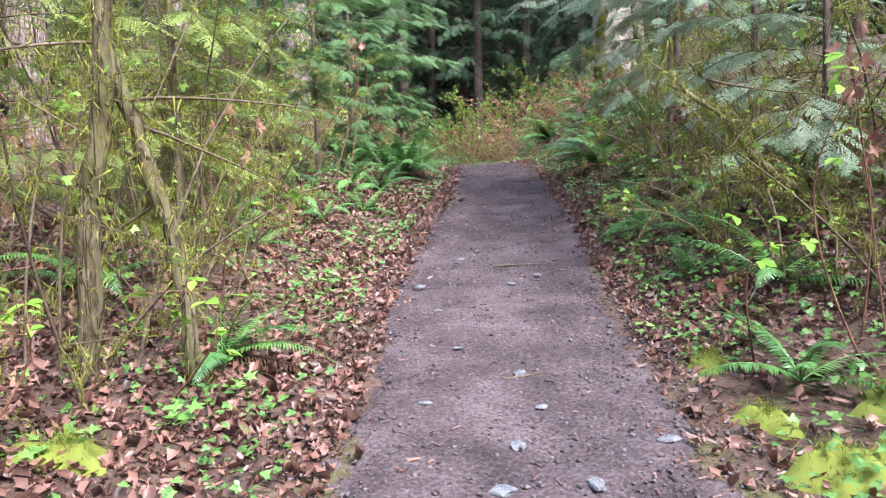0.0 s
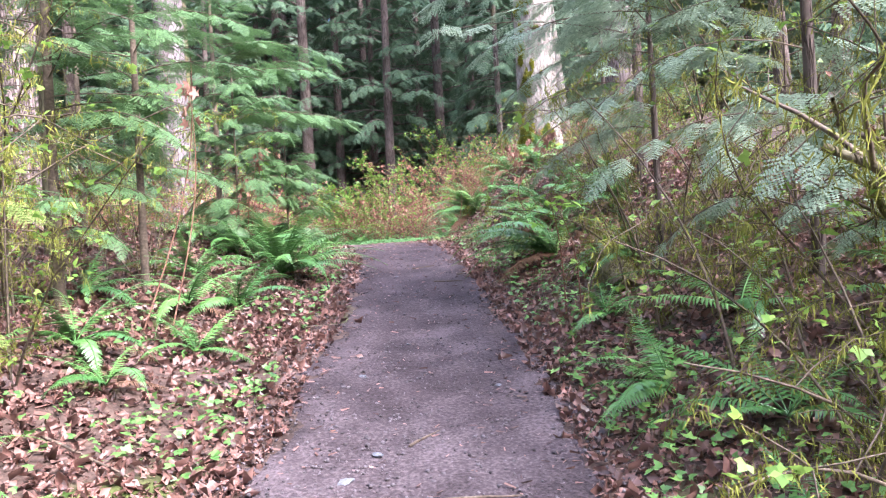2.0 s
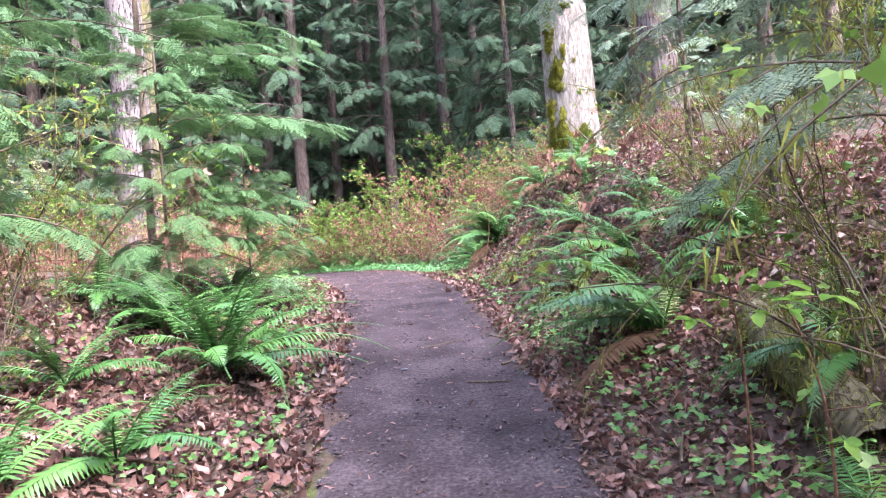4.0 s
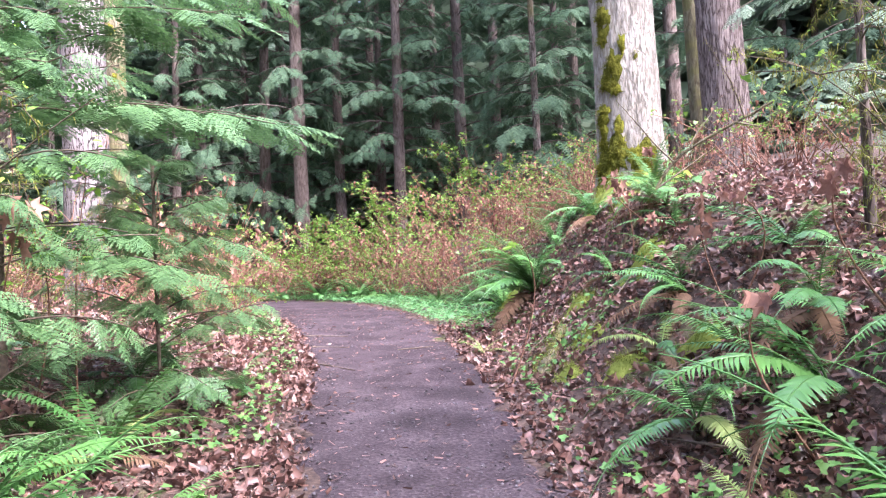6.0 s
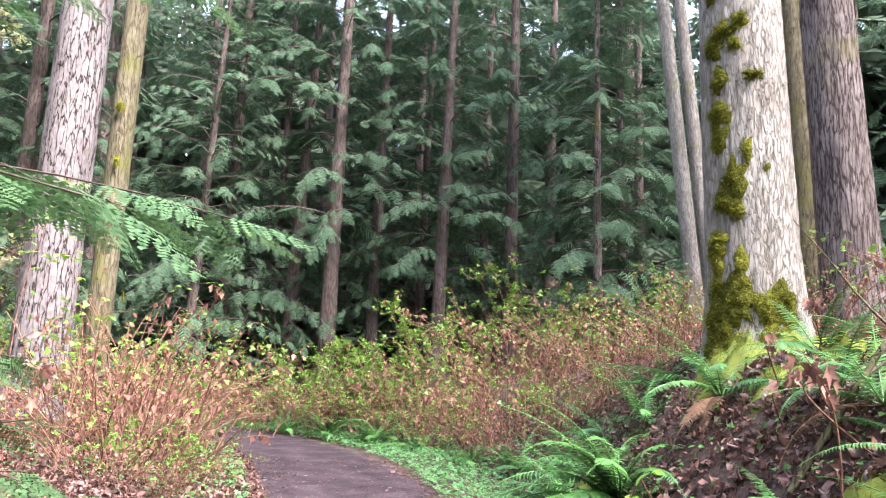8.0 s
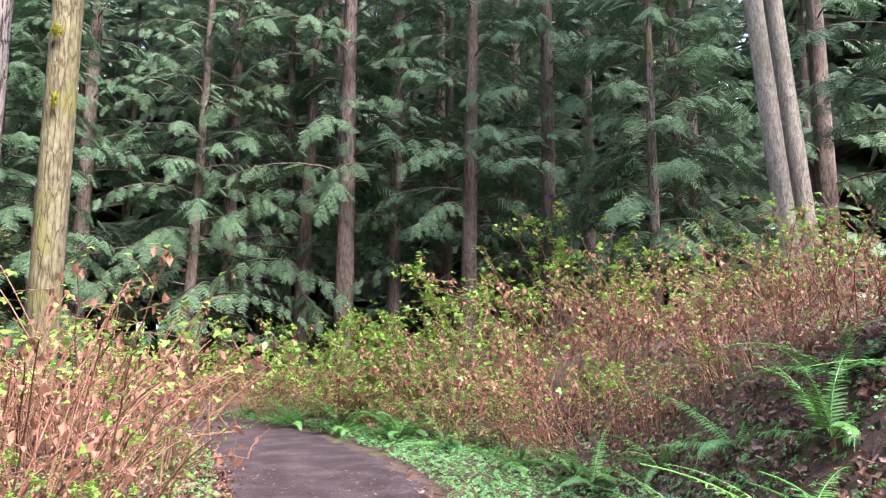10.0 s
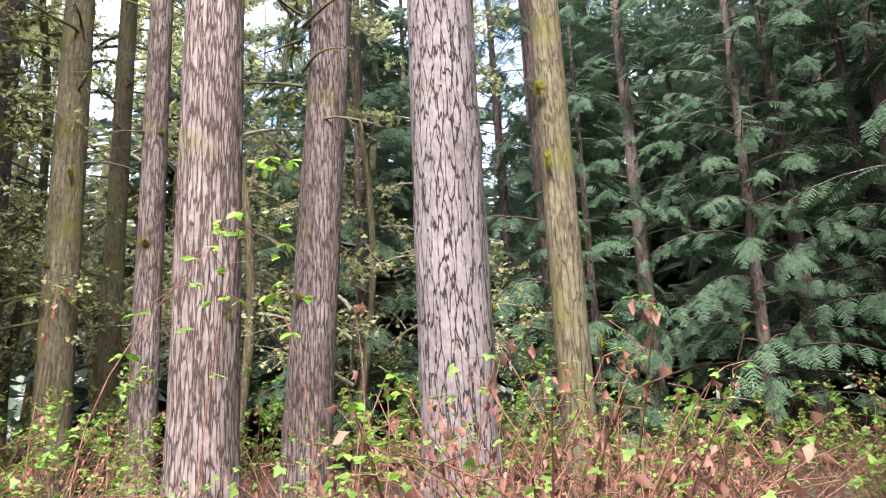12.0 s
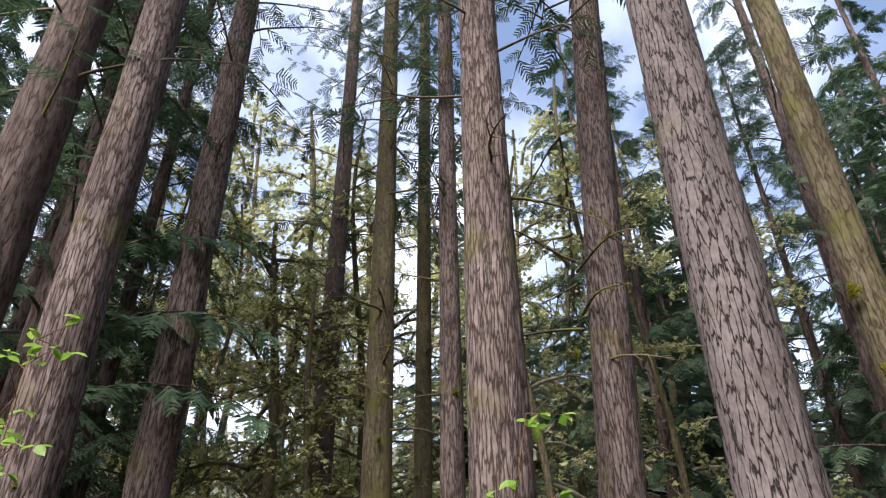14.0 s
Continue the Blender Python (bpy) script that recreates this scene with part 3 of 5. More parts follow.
# conifers with foliage down to the shrubs: a few built, then repeated
protos = []
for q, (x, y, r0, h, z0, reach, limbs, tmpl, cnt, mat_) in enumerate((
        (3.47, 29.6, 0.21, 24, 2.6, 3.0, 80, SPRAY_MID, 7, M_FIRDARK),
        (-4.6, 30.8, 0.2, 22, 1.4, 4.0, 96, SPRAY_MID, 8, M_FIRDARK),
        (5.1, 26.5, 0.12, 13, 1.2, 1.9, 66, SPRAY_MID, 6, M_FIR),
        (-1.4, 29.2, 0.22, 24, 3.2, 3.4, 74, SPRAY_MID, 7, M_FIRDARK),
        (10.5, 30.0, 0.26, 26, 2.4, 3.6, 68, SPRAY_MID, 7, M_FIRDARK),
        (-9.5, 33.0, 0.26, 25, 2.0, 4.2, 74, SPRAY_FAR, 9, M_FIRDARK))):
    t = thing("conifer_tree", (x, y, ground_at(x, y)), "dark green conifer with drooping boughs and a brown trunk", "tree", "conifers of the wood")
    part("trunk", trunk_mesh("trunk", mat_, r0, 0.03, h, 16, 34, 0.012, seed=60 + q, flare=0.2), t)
    leaf, wood = conifer_crown(z0, h, reach, limbs, tmpl, cnt + 7, 160 + q, 0.88, 0.95, 0.2, 0.6)
    part("crown", leaf.mesh("crown", M_CROWN), t)
    tagged(part("branch_wood", wood.mesh("branches", M_FIRDARK, True), t), kind="stuff")
    protos.append(t)
MORE = ((1.45, 28.3, 3, 0.8), (-0.3, 30.2, 3, 0.85), (-2.7, 30.6, 0, 0.9), (7.5, 31, 1, 0.95), (0.8, 34, 1, 1), (5.5, 35, 3, 1.05), (-6.8, 35.5, 4, 1), (-11.5, 29.5, 1, 0.9), (2.5, 39, 4, 1), (-2.5, 37, 5, 1),
        (9.5, 25.5, 0, 0.9), (12.5, 22, 5, 0.95), (11, 17.5, 3, 1), (13.5, 13, 4, 1), (10, 9.5, 1, 0.9), (9.5, 38, 5, 1.1), (-14.5, 35, 4, 1), (-7.6, 27.2, 2, 0.9), (-11.8, 24.5, 1, 0.85), (-16, 27, 5, 1),
        (-24, 9.5, 5, 1.0), (-13.8, 11.6, 1, 1.05), (-16.5, 8.5, 5, 1), (-11.5, 7.5, 4, 1), (-13.5, 13.4, 0, 1.0), (-16.2, 13.0, 3, 1.0), (-9.5, 2.5, 1, 1), (9, 2, 5, 1), (8, -5, 4, 1), (-7, -6, 4, 1), (1.5, -11, 5, 1.1), (13, -9, 5, 1), (-11.6, 12.6, 5, 1.1), (-9.9, 9.8, 4, 1.0), (-5.0, 29.0, 1, 0.75), (-3.3, 31.8, 1, 0.8), (6.3, 28.6, 1, 0.7), (1.0, 31.2, 1, 0.75), (3.0, 33.0, 1, 0.9), (-8.8, 27.6, 4, 1.0))
for x, y, q, s in MORE:
    copy_thing(protos[q], pose(x, y, ground_at(x, y) - 0.05, rng.normal(0, 1), rng.normal(0, 1), rng.uniform(0, 360)) @ Matrix.Scale(s, 4))

# far woods close the view on every side
wood, leaf, r = Soup(), Soup(), np.random.default_rng(77)
n = 0
while n < 430:
    # the wood stands closer to the north
    a, d = (r.uniform(0, 6.283), 30 + 42 * r.uniform(0, 1) ** 1.3) if n < 360 else (r.uniform(0.75, 2.1), r.uniform(26, 46))
    x, y = d * math.cos(a), 14 + d * math.sin(a)
    n += 1
    if 2.75 < a < 3.7 and n % 3:
        continue
    z, h = ground_at(x, y), r.uniform(18, 30)
    wood.add(*tube([(x, y, z - 0.5), (x, y, z + h * 0.5), (x, y, z + h)], (r.uniform(0.15, 0.3), 0.12, 0.03), 7))
    if math.hypot(x, y - 14) < 25:
        continue
    k = 30
    zz = z + 2.5 + (h - 3) * np.sort(r.uniform(0, 1, k))
    L = 4.2 * (1 - (zz - z) / (h + 1)) ** 0.7 * r.uniform(0.6, 1.1, k) + 0.4
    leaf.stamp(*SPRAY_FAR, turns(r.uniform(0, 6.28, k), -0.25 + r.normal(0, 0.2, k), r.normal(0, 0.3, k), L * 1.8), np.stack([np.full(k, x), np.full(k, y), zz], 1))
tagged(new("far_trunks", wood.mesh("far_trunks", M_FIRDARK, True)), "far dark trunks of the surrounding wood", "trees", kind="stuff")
tagged(new("far_foliage", leaf.mesh("far_foliage", M_FAR_HAZED)), "far foliage of the surrounding wood, paled to grey-green for haze", "trees", kind="stuff")


# ---- leaf shapes ----
def maple_leaf():
    rad = np.array([0.25, 0.62, 0.42, 0.95, 0.5, 1.0, 0.5, 0.95, 0.42, 0.62, 0.25])
    ang = np.radians(np.array([-155, -115, -85, -58, -30, 0, 30, 58, 85, 115, 155]))
    v = np.stack([rad * np.cos(ang), rad * np.sin(ang), 0.12 * rad * np.cos(3 * ang) + 0.1 * rad], 1)
    v = np.concatenate([[[0, 0, 0]], v])
    return v, np.array([(0, i, i + 1) for i in range(1, 11)])


def oval_leaf(w=0.32, fold=0.1):
    v = np.array([(0, 0, 0), (0.35, -w, fold), (0.75, -w * 0.75, fold), (1, 0, -0.05), (0.75, w * 0.75, fold), (0.35, w, fold), (0.5, 0, 0)])
    return v, np.array([(0, 1, 6), (1, 2, 6), (2, 3, 6), (3, 4, 6), (4, 5, 6), (5, 0, 6)])


def clover_leaf():
    v, f = [], []
    for a in (0, 2.09, 4.19):
        m = len(v)
        for x, y, z in ((0, 0, 0), (0.6, -0.42, 0.06), (1, 0, 0.0), (0.6, 0.42, 0.06)):
            v.append((x * math.cos(a) - y * math.sin(a), x * math.sin(a) + y * math.cos(a), z))
        f.append((m, m + 1, m + 2, m + 3))
    return np.array(v), np.array(f)


MAPLE, OVAL, CLOVER = maple_leaf(), oval_leaf(), clover_leaf()
CRUMPLED = MAPLE[0] + np.stack([np.zeros(12), np.zeros(12), 0.4 * np.sin(np.arange(12) * 2.1) * (np.arange(12) > 0)], 1)
_v, _f = np.array([(0, 0, 0), (0.45, -0.36, 0.1), (1, 0, -0.06), (0.5, 0.36, 0.08)]), np.array([(0, 1, 2, 3)])
TRIO = (np.concatenate([_v @ turns(np.array([a]))[0].T * s for a, s in ((0, 1.0), (1.15, 0.8), (-1.15, 0.8))]), np.concatenate([_f, _f + 4, _f + 8]))
WILT = (np.array([(0, 0, 0), (0.35, -0.3, 0.22), (1.0, -0.1, 0.05), (0.7, 0.0, -0.12), (0.45, 0.33, 0.24)]), np.array([(0, 1, 3), (1, 2, 3), (0, 3, 4)]))


# ---- sword ferns ----
def frond_mesh(name, material, seed, pairs=30, sag=1.2):
    """A frond 1 long along x, arching: a stalk with pairs of narrow leaflets."""
    r = np.random.default_rng(seed)
    p = bent((0, 0, 0), 0, 0.0, 1.0, sag, 14, 0.02, r)
    s = Soup().add(*tube(p, np.linspace(0.008, 0.002, 14), 3))
    u = np.linspace(0.10, 0.985, pairs)
    pts = np.stack([np.interp(u * 13, np.arange(14), p[:, q]) for q in range(3)], 1)
    el = -sag * u
    ln = 0.105 * np.sin(np.clip(u * 1.05 + 0.12, 0, 1) * math.pi) ** 0.55 * (1 - 0.35 * u) + 0.012
    leaflet = np.array([(0, -0.07, 0), (0, 0.10, 0), (0.4, -0.085, 0.03), (0.4, 0.10, 0.03), (1, 0.03, -0.08)])
    for side in (-1, 1):
        a = side * (radians(74) - 0.5 * u) + r.normal(0, 0.06, pairs)
        local = turns(a, -0.25 + r.normal(0, 0.1, pairs), side * 0.25 + r.normal(0, 0.15, pairs), ln)
        m = turns(np.zeros(pairs), el) @ local
        s.stamp(leaflet, [np.array([(0, 2, 3, 1)]), np.array([(2, 4, 3)])], m, pts)
    return s.mesh(name, material)


FRONDS = {m.name: [frond_mesh("frond", m, k * 7 + q, 34 + 3 * k, 0.9 + 0.35 * k) for k in range(3)] for q, m in enumerate((M_FERN, M_FERNPALE, M_FERNDEAD))}


def fern(x, y, size, fronds=13, label="", seed=0, face=None, pale=0, dead=1, low=0.25, high=1.15):
    """A tuft of arching fronds round a crown on the ground; face: the side to which more of them hang."""
    r = np.random.default_rng(seed + 500)
    t = thing("sword_fern", (x, y, ground_at(x, y) + 0.02), label or "green sword fern with arching fronds on leaf litter", "fern", "ferns beside the path")
    for k in range(fronds):
        az = k * 2.39996 + r.normal(0, 0.25)
        if face is not None and k % 3:
            az = face + r.normal(0, 0.65)
        kind = M_FERNDEAD if k < dead else M_FERNPALE if k < dead + pale else M_FERN
        me = FRONDS[kind.name][int(r.integers(0, 3))]
        f = part("frond", me, t, "brown dead frond" if k < dead else "")
        tilt = r.uniform(low, high) if k >= dead else r.uniform(-0.1, 0.15)
        f.matrix_basis = pose(0, 0, 0.01, 0, -math.degrees(tilt), math.degrees(az)) @ pose(0, 0, 0, r.uniform(-25, 25)) @ Matrix.Scale(size * r.uniform(0.75, 1.1), 4)
    return t


for q, (x, y, s, n, kw) in enumerate((
        (-1.35, 6.75, 0.72, 12, {}), (-0.72, 8.25, 0.8, 14, {}), (-0.5, 9.35, 1.0, 20, {"face": -0.4, "low": 0.4, "high": 1.35}), (-1.65, 5.95, 0.6, 9, {}), (-1.05, 3.35, 0.62, 9, {"face": -0.3}), (-1.2, 9.0, 0.8, 11, {}),
        (1.45, 2.95, 0.58, 10, {}), (1.8, 3.95, 0.7, 11, {}), (1.6, 5.75, 0.62, 9, {"face": 3.0}), (1.75, 7.0, 0.6, 9, {}), (1.98, 8.95, 1.15, 18, {"face": 3.5, "low": 0.25, "high": 1.0, "dead": 2, "pale": 2}), (1.95, 10.55, 0.72, 10, {"pale": 2, "face": 3.6}),
        (2.12, 14.45, 1.15, 26, {"face": 3.9, "low": 0.3, "dead": 2}), (2.75, 14.35, 0.8, 12, {"face": 4.4, "dead": 3}), (3.3, 14.2, 0.7, 11, {"dead": 5, "face": 4.4}), (2.9, 13.0, 0.75, 11, {"dead": 3, "face": 4.0}), (2.35, 10.2, 0.9, 13, {"dead": 3, "face": 3.5}), (2.65, 10.7, 0.8, 12, {"dead": 6, "face": 3.5}), (2.75, 9.2, 0.95, 13, {"dead": 2, "face": 3.4}), (2.45, 11.7, 0.7, 10, {"dead": 5, "face": 3.6}), (1.42, 13.25, 0.36, 7, {"pale": 5}), (2.3, 15.3, 0.7, 11, {}), (2.2, 16.2, 0.72, 11, {"face": 3.6}), (2.75, 17.1, 0.8, 12, {}), (3.0, 16.2, 0.8, 10, {}),
        (-0.55, 23.65, 0.95, 15, {}), (0.25, 22.15, 0.95, 16, {}), (-0.55, 22.95, 0.9, 14, {}), (0.95, 21.4, 0.85, 13, {}), (-1.45, 23.95, 0.85, 13, {}), (1.7, 20.4, 0.8, 12, {}), (2.2, 19.0, 0.8, 12, {}), (-1.6, 24.6, 0.75, 11, {}), (0.45, 22.6, 0.85, 13, {}), (-2.7, 25.9, 0.8, 11, {}), (1.2, 21.6, 0.7, 10, {}), (-0.65, 10.85, 0.85, 11, {"pale": 3}), (-0.95, 12.6, 0.6, 9, {}),
        (-1.7, 7.9, 0.7, 9, {}), (2.6, 5.2, 0.8, 10, {}), (2.5, 11.9, 0.7, 9, {}), (-4.6, 24.8, 0.8, 10, {}), (-1.3, 14.2, 0.55, 8, {}), (2.35, 10.95, 0.7, 10, {"dead": 3}), (2.75, 12.5, 0.6, 9, {"dead": 3}), (2.9, 11.3, 0.8, 10, {}), (2.3, 9.4, 0.75, 11, {"dead": 4}), (2.75, 9.9, 0.8, 10, {}), (2.3, 7.8, 0.85, 12, {"face": 3.3}),
        (-1.0, 10.15, 0.85, 13, {"low": 0.5}), (-0.85, 11.95, 0.7, 11, {}), (-1.6, 10.7, 0.85, 11, {}), (-1.9, 12.4, 0.75, 9, {}), (-0.35, 12.35, 0.45, 8, {}), (2.2, 6.2, 0.8, 11, {}), (2.3, 2.2, 0.75, 10, {}), (-2.0, 4.0, 0.75, 10, {}), (3.4, 13.6, 0.7, 9, {"dead": 3}), (2.6, 18.3, 0.75, 11, {}), (2.15, 19.6, 0.7, 10, {}), (2.05, 15.75, 0.75, 13, {"face": 3.8, "high": 1.4}), (1.75, 20.6, 0.6, 9, {}), (2.75, 15.9, 0.8, 12, {"high": 1.4}), (-0.8, 9.95, 0.95, 14, {"face": -0.5, "low": 0.4}), (-0.78, 7.05, 0.55, 9, {}), (-1.05, 6.3, 0.55, 8, {}), (-1.35, 5.2, 0.6, 9, {}), (-0.98, 7.75, 0.7, 11, {}), (1.5, 4.45, 0.55, 9, {}), (1.8, 5.15, 0.7, 10, {}), (-0.3, 10.0, 0.6, 9, {}), (1.75, 9.55, 0.5, 8, {"pale": 3}), (2.15, 11.4, 0.55, 8, {"pale": 2, "dead": 3}), (2.4, 12.9, 0.5, 8, {"dead": 4}), (2.95, 13.4, 0.7, 10, {"face": 3.6}))):
    fern(x, y, s, n, seed=q, **kw)


# ---- thickets of reddish canes ----
def shrub_parts(h, canes, spread_, seed, leaves=2.0, dead=0.5, lean=0.5, leaf_size=0.06, top=0.4):
    r = np.random.default_rng(seed)
    wood, leaf, brown = Soup(), Soup(), Soup()
    for k in range(canes):
        a, d = r.uniform(0, 6.28), spread_ * math.sqrt(r.uniform(0, 1))
        L = h * r.uniform(0.55, 1.15)
        p = bent((d * math.cos(a), d * math.sin(a), -0.1), a + r.normal(0, 0.8), 1.45 - lean * r.uniform(0, 1), L, r.uniform(0.1, 1.3) * lean * 1.6, 7, 0.16, r)
        wood.add(*tube(p, np.linspace(0.0095, 0.0035, 7), 3))
        ends = [p[q] for q in range(3, 7)]
        for _ in range(int(r.integers(3, 6))):
            q = int(r.integers(2, 7))
            tw = bent(p[q], r.uniform(0, 6.28), r.uniform(-0.1, 1.2), r.uniform(0.15, 0.5) * h * 0.5, r.uniform(-0.3, 0.9), 4, 0.3, r)
            wood.add(*tube(tw, np.linspace(0.004, 0.0018, 4), 3))
            ends += list(tw[1:])
        ends = np.array(ends)
        w = np.clip((ends[:, 2] / h - top) * 2 + 0.25, 0.05, 1)
        n = r.poisson(leaves * w)
        at = np.repeat(ends, n, 0)
        if len(at):
            at = at + r.normal(0, 0.03, at.shape)
            leaf.stamp(*TRIO, turns(r.uniform(0, 6.28, len(at)), r.normal(0.1, 0.4, len(at)), r.normal(0, 0.5, len(at)), leaf_size * r.uniform(0.5, 1.3, len(at))), at)
        # the dead leaves hang in bunches
        n = r.poisson(np.where(r.uniform(0, 1, len(ends)) < 0.35, dead * 1.1, dead * 0.08))
        at = np.repeat(ends, n, 0)
        if len(at):
            at = at + r.normal(0, 0.035, at.shape)
            brown.stamp(*WILT, turns(r.uniform(0, 6.28, len(at)), r.uniform(-1.5, -0.6, len(at)), r.normal(0, 0.9, len(at)), r.uniform(0.035, 0.10, len(at))), at - np.array([0, 0, 0.02]))
    return wood, leaf, brown


def shrub(x, y, wood, leaf, brown, label):
    t = thing("shrub", (x, y, ground_at(x, y)), label, "shrub", "thicket beside the path")
    tagged(part("cane_clump", wood.mesh("canes", M_CANE), t), kind="stuff")
    if leaf.n:
        tagged(part("foliage", leaf.mesh("leaves", M_LEAF), t, "small bright green spring leaves"), kind="stuff")
    if brown.n:
        tagged(part("dead_foliage", brown.mesh("dead_leaves", M_DEADLEAF), t, "shrivelled brown leaves"), kind="stuff")
    return t


L_RED, L_GREEN = "leafless reddish-brown cane thicket with dead leaves hanging", "berry thicket of brown canes with fresh green leaves"
SHRUBS = [shrub(0.7, 23.4, *shrub_parts(1.7, 34, 0.6, 301, 1.4, 1.7, 0.75), L_RED), shrub(-0.9, 24.8, *shrub_parts(1.75, 32, 0.65, 302, 5.5, 0.9, 0.7), L_GREEN),
          shrub(2.3, 21.9, *shrub_parts(1.55, 34, 0.65, 303, 1.3, 1.6, 0.75), L_RED), shrub(-2.3, 17.6, *shrub_parts(1.4, 26, 0.6, 304, 1.0, 0.9, 0.55, 0.045), L_RED),
          shrub(-2.4, 26.6, *shrub_parts(1.9, 30, 0.65, 305, 4.5, 1.0, 0.7), L_GREEN)]
for x, y, q, s in ((1.6, 24.0, 1, 1.0), (0.1, 25.3, 1, 1.1), (1.5, 22.5, 0, 1.0), (3.2, 20.9, 0, 1.0), (3.6, 22.4, 2, 1.1), (4.4, 20.2, 2, 1.0), (4.2, 18.6, 0, 0.95), (5.2, 18.9, 2, 1.0), (5.3, 21.4, 0, 1.1), (2.6, 23.8, 0, 1.15), (-0.1, 23.9, 2, 0.8),
                   (-1.7, 25.5, 4, 1.0), (-3.6, 27.6, 4, 1.05), (-4.8, 28.6, 1, 1.0), (-3.9, 24.2, 3, 1.0), (-1.75, 16.6, 3, 0.9), (-2.7, 16.4, 3, 0.6), (-3.1, 19.9, 3, 1.0), (-2.75, 18.8, 3, 1.1), (-3.4, 21.6, 3, 1.1), (-2.6, 20.6, 3, 0.95), (-3.9, 17.2, 3, 0.65),
                   (-1.5, 15.6, 3, 0.45), (-4.6, 15.6, 4, 0.6), (-5.6, 16.4, 4, 0.7), (-5.2, 14.3, 1, 0.65), (-6.8, 15.4, 4, 0.95), (-4.3, 21.9, 4, 0.9), (-5.4, 19.9, 4, 0.9), (-6.0, 21.8, 1, 1.0), (-8.7, 17.3, 4, 1.1), (-9.2, 15.8, 1, 1.0), (-7.6, 23.6, 4, 1.1),
                   (4.6, 16.6, 0, 0.8), (3.7, 17.2, 2, 0.7), (5.8, 16.2, 2, 0.9), (4.0, 13.2, 2, 0.7), (3.6, 24.9, 1, 1.1), (6.2, 24.6, 4, 1.1), (-6.3, 26.0, 4, 1.0), (-3.2, 13.8, 3, 0.9), (-4.6, 11.6, 3, 0.9), (-2.9, 10.3, 3, 0.8), (3.6, 9.5, 2, 0.8), (3.9, 6.7, 0, 0.8), (3.4, 4.2, 2, 0.7), (-3.6, 7.5, 3, 0.9), (-3.2, 4.6, 3, 0.9), (-2.8, 2.2, 3, 0.8), (2.9, 19.1, 2, 0.75), (3.3, 18.1, 0, 0.8), (2.4, 20.2, 0, 0.75), (2.0, 21.4, 2, 0.75), (3.6, 19.7, 2, 0.9), (0.9, 22.6, 1, 0.7), (-0.3, 24.2, 1, 0.85), (0.4, 24.2, 1, 0.95), (-1.2, 25.6, 4, 1.0), (3.2, 16.9, 2, 0.55), (-1.75, 18.0, 3, 1.3), (-1.95, 17.1, 3, 1.25), (-2.35, 18.7, 3, 1.35),
                   (-0.9, 23.9, 4, 0.5), (0.2, 23.2, 1, 0.45), (1.3, 21.9, 1, 0.5), (2.1, 20.9, 4, 0.45), (2.75, 19.6, 1, 0.45), (-1.9, 24.9, 1, 0.5), (-3.0, 26.3, 4, 0.5), (-1.2, 15.9, 1, 0.4), (-1.35, 17.4, 4, 0.4), (-1.9, 19.6, 1, 0.45), (3.1, 18.6, 4, 0.45),
                   (-10.0, 17.0, 4, 0.8), (-11.5, 16.2, 1, 0.8), (-12.5, 18.8, 4, 0.9), (-9.5, 20.5, 1, 0.9), (-13.5, 15.0, 4, 1.0), (-14.5, 18.0, 1, 1.0), (-7.5, 18.8, 4, 0.7), (-12.0, 14.4, 1, 0.9), (-16.0, 16.5, 4, 1.1)):
    s *= 0.72 if x > 2.8 and y < 22 else 1.0
    copy_thing(SHRUBS[q], pose(x, y, ground_at(x, y), rng.normal(0, 5), rng.normal(0, 5), rng.uniform(0, 360)) @ Matrix.Scale(s * rng.uniform(0.85, 1.15), 4))

a = np.linspace(0, 2 * math.pi, 541)
ring = []
for q in range(7):
    d = 78 + 6 * q
    ring.append(np.stack([d * np.cos(a), 14 + d * np.sin(a), 0 + (q / 6) * (37 + 16 * fbm(np.cos(a) * 9 + 9, np.sin(a) * 9 + 9, q * 0.2, 5) + 14 * fbm(a * 60, 0, 0, 8)) + 2 * fbm(a * 30, q, 0, 8)], 1))
v = np.concatenate(ring)
i = (np.arange(6)[:, None] * 541 + np.arange(540)).ravel()
tagged(new("backdrop", Soup().add(v, np.stack([i, i + 1, i + 542, i + 541], 1)).mesh("backdrop", M_SLOPE_HAZED, True)), "wooded slope far behind the trees, haze put into its colour", "backdrop", kind="structure")


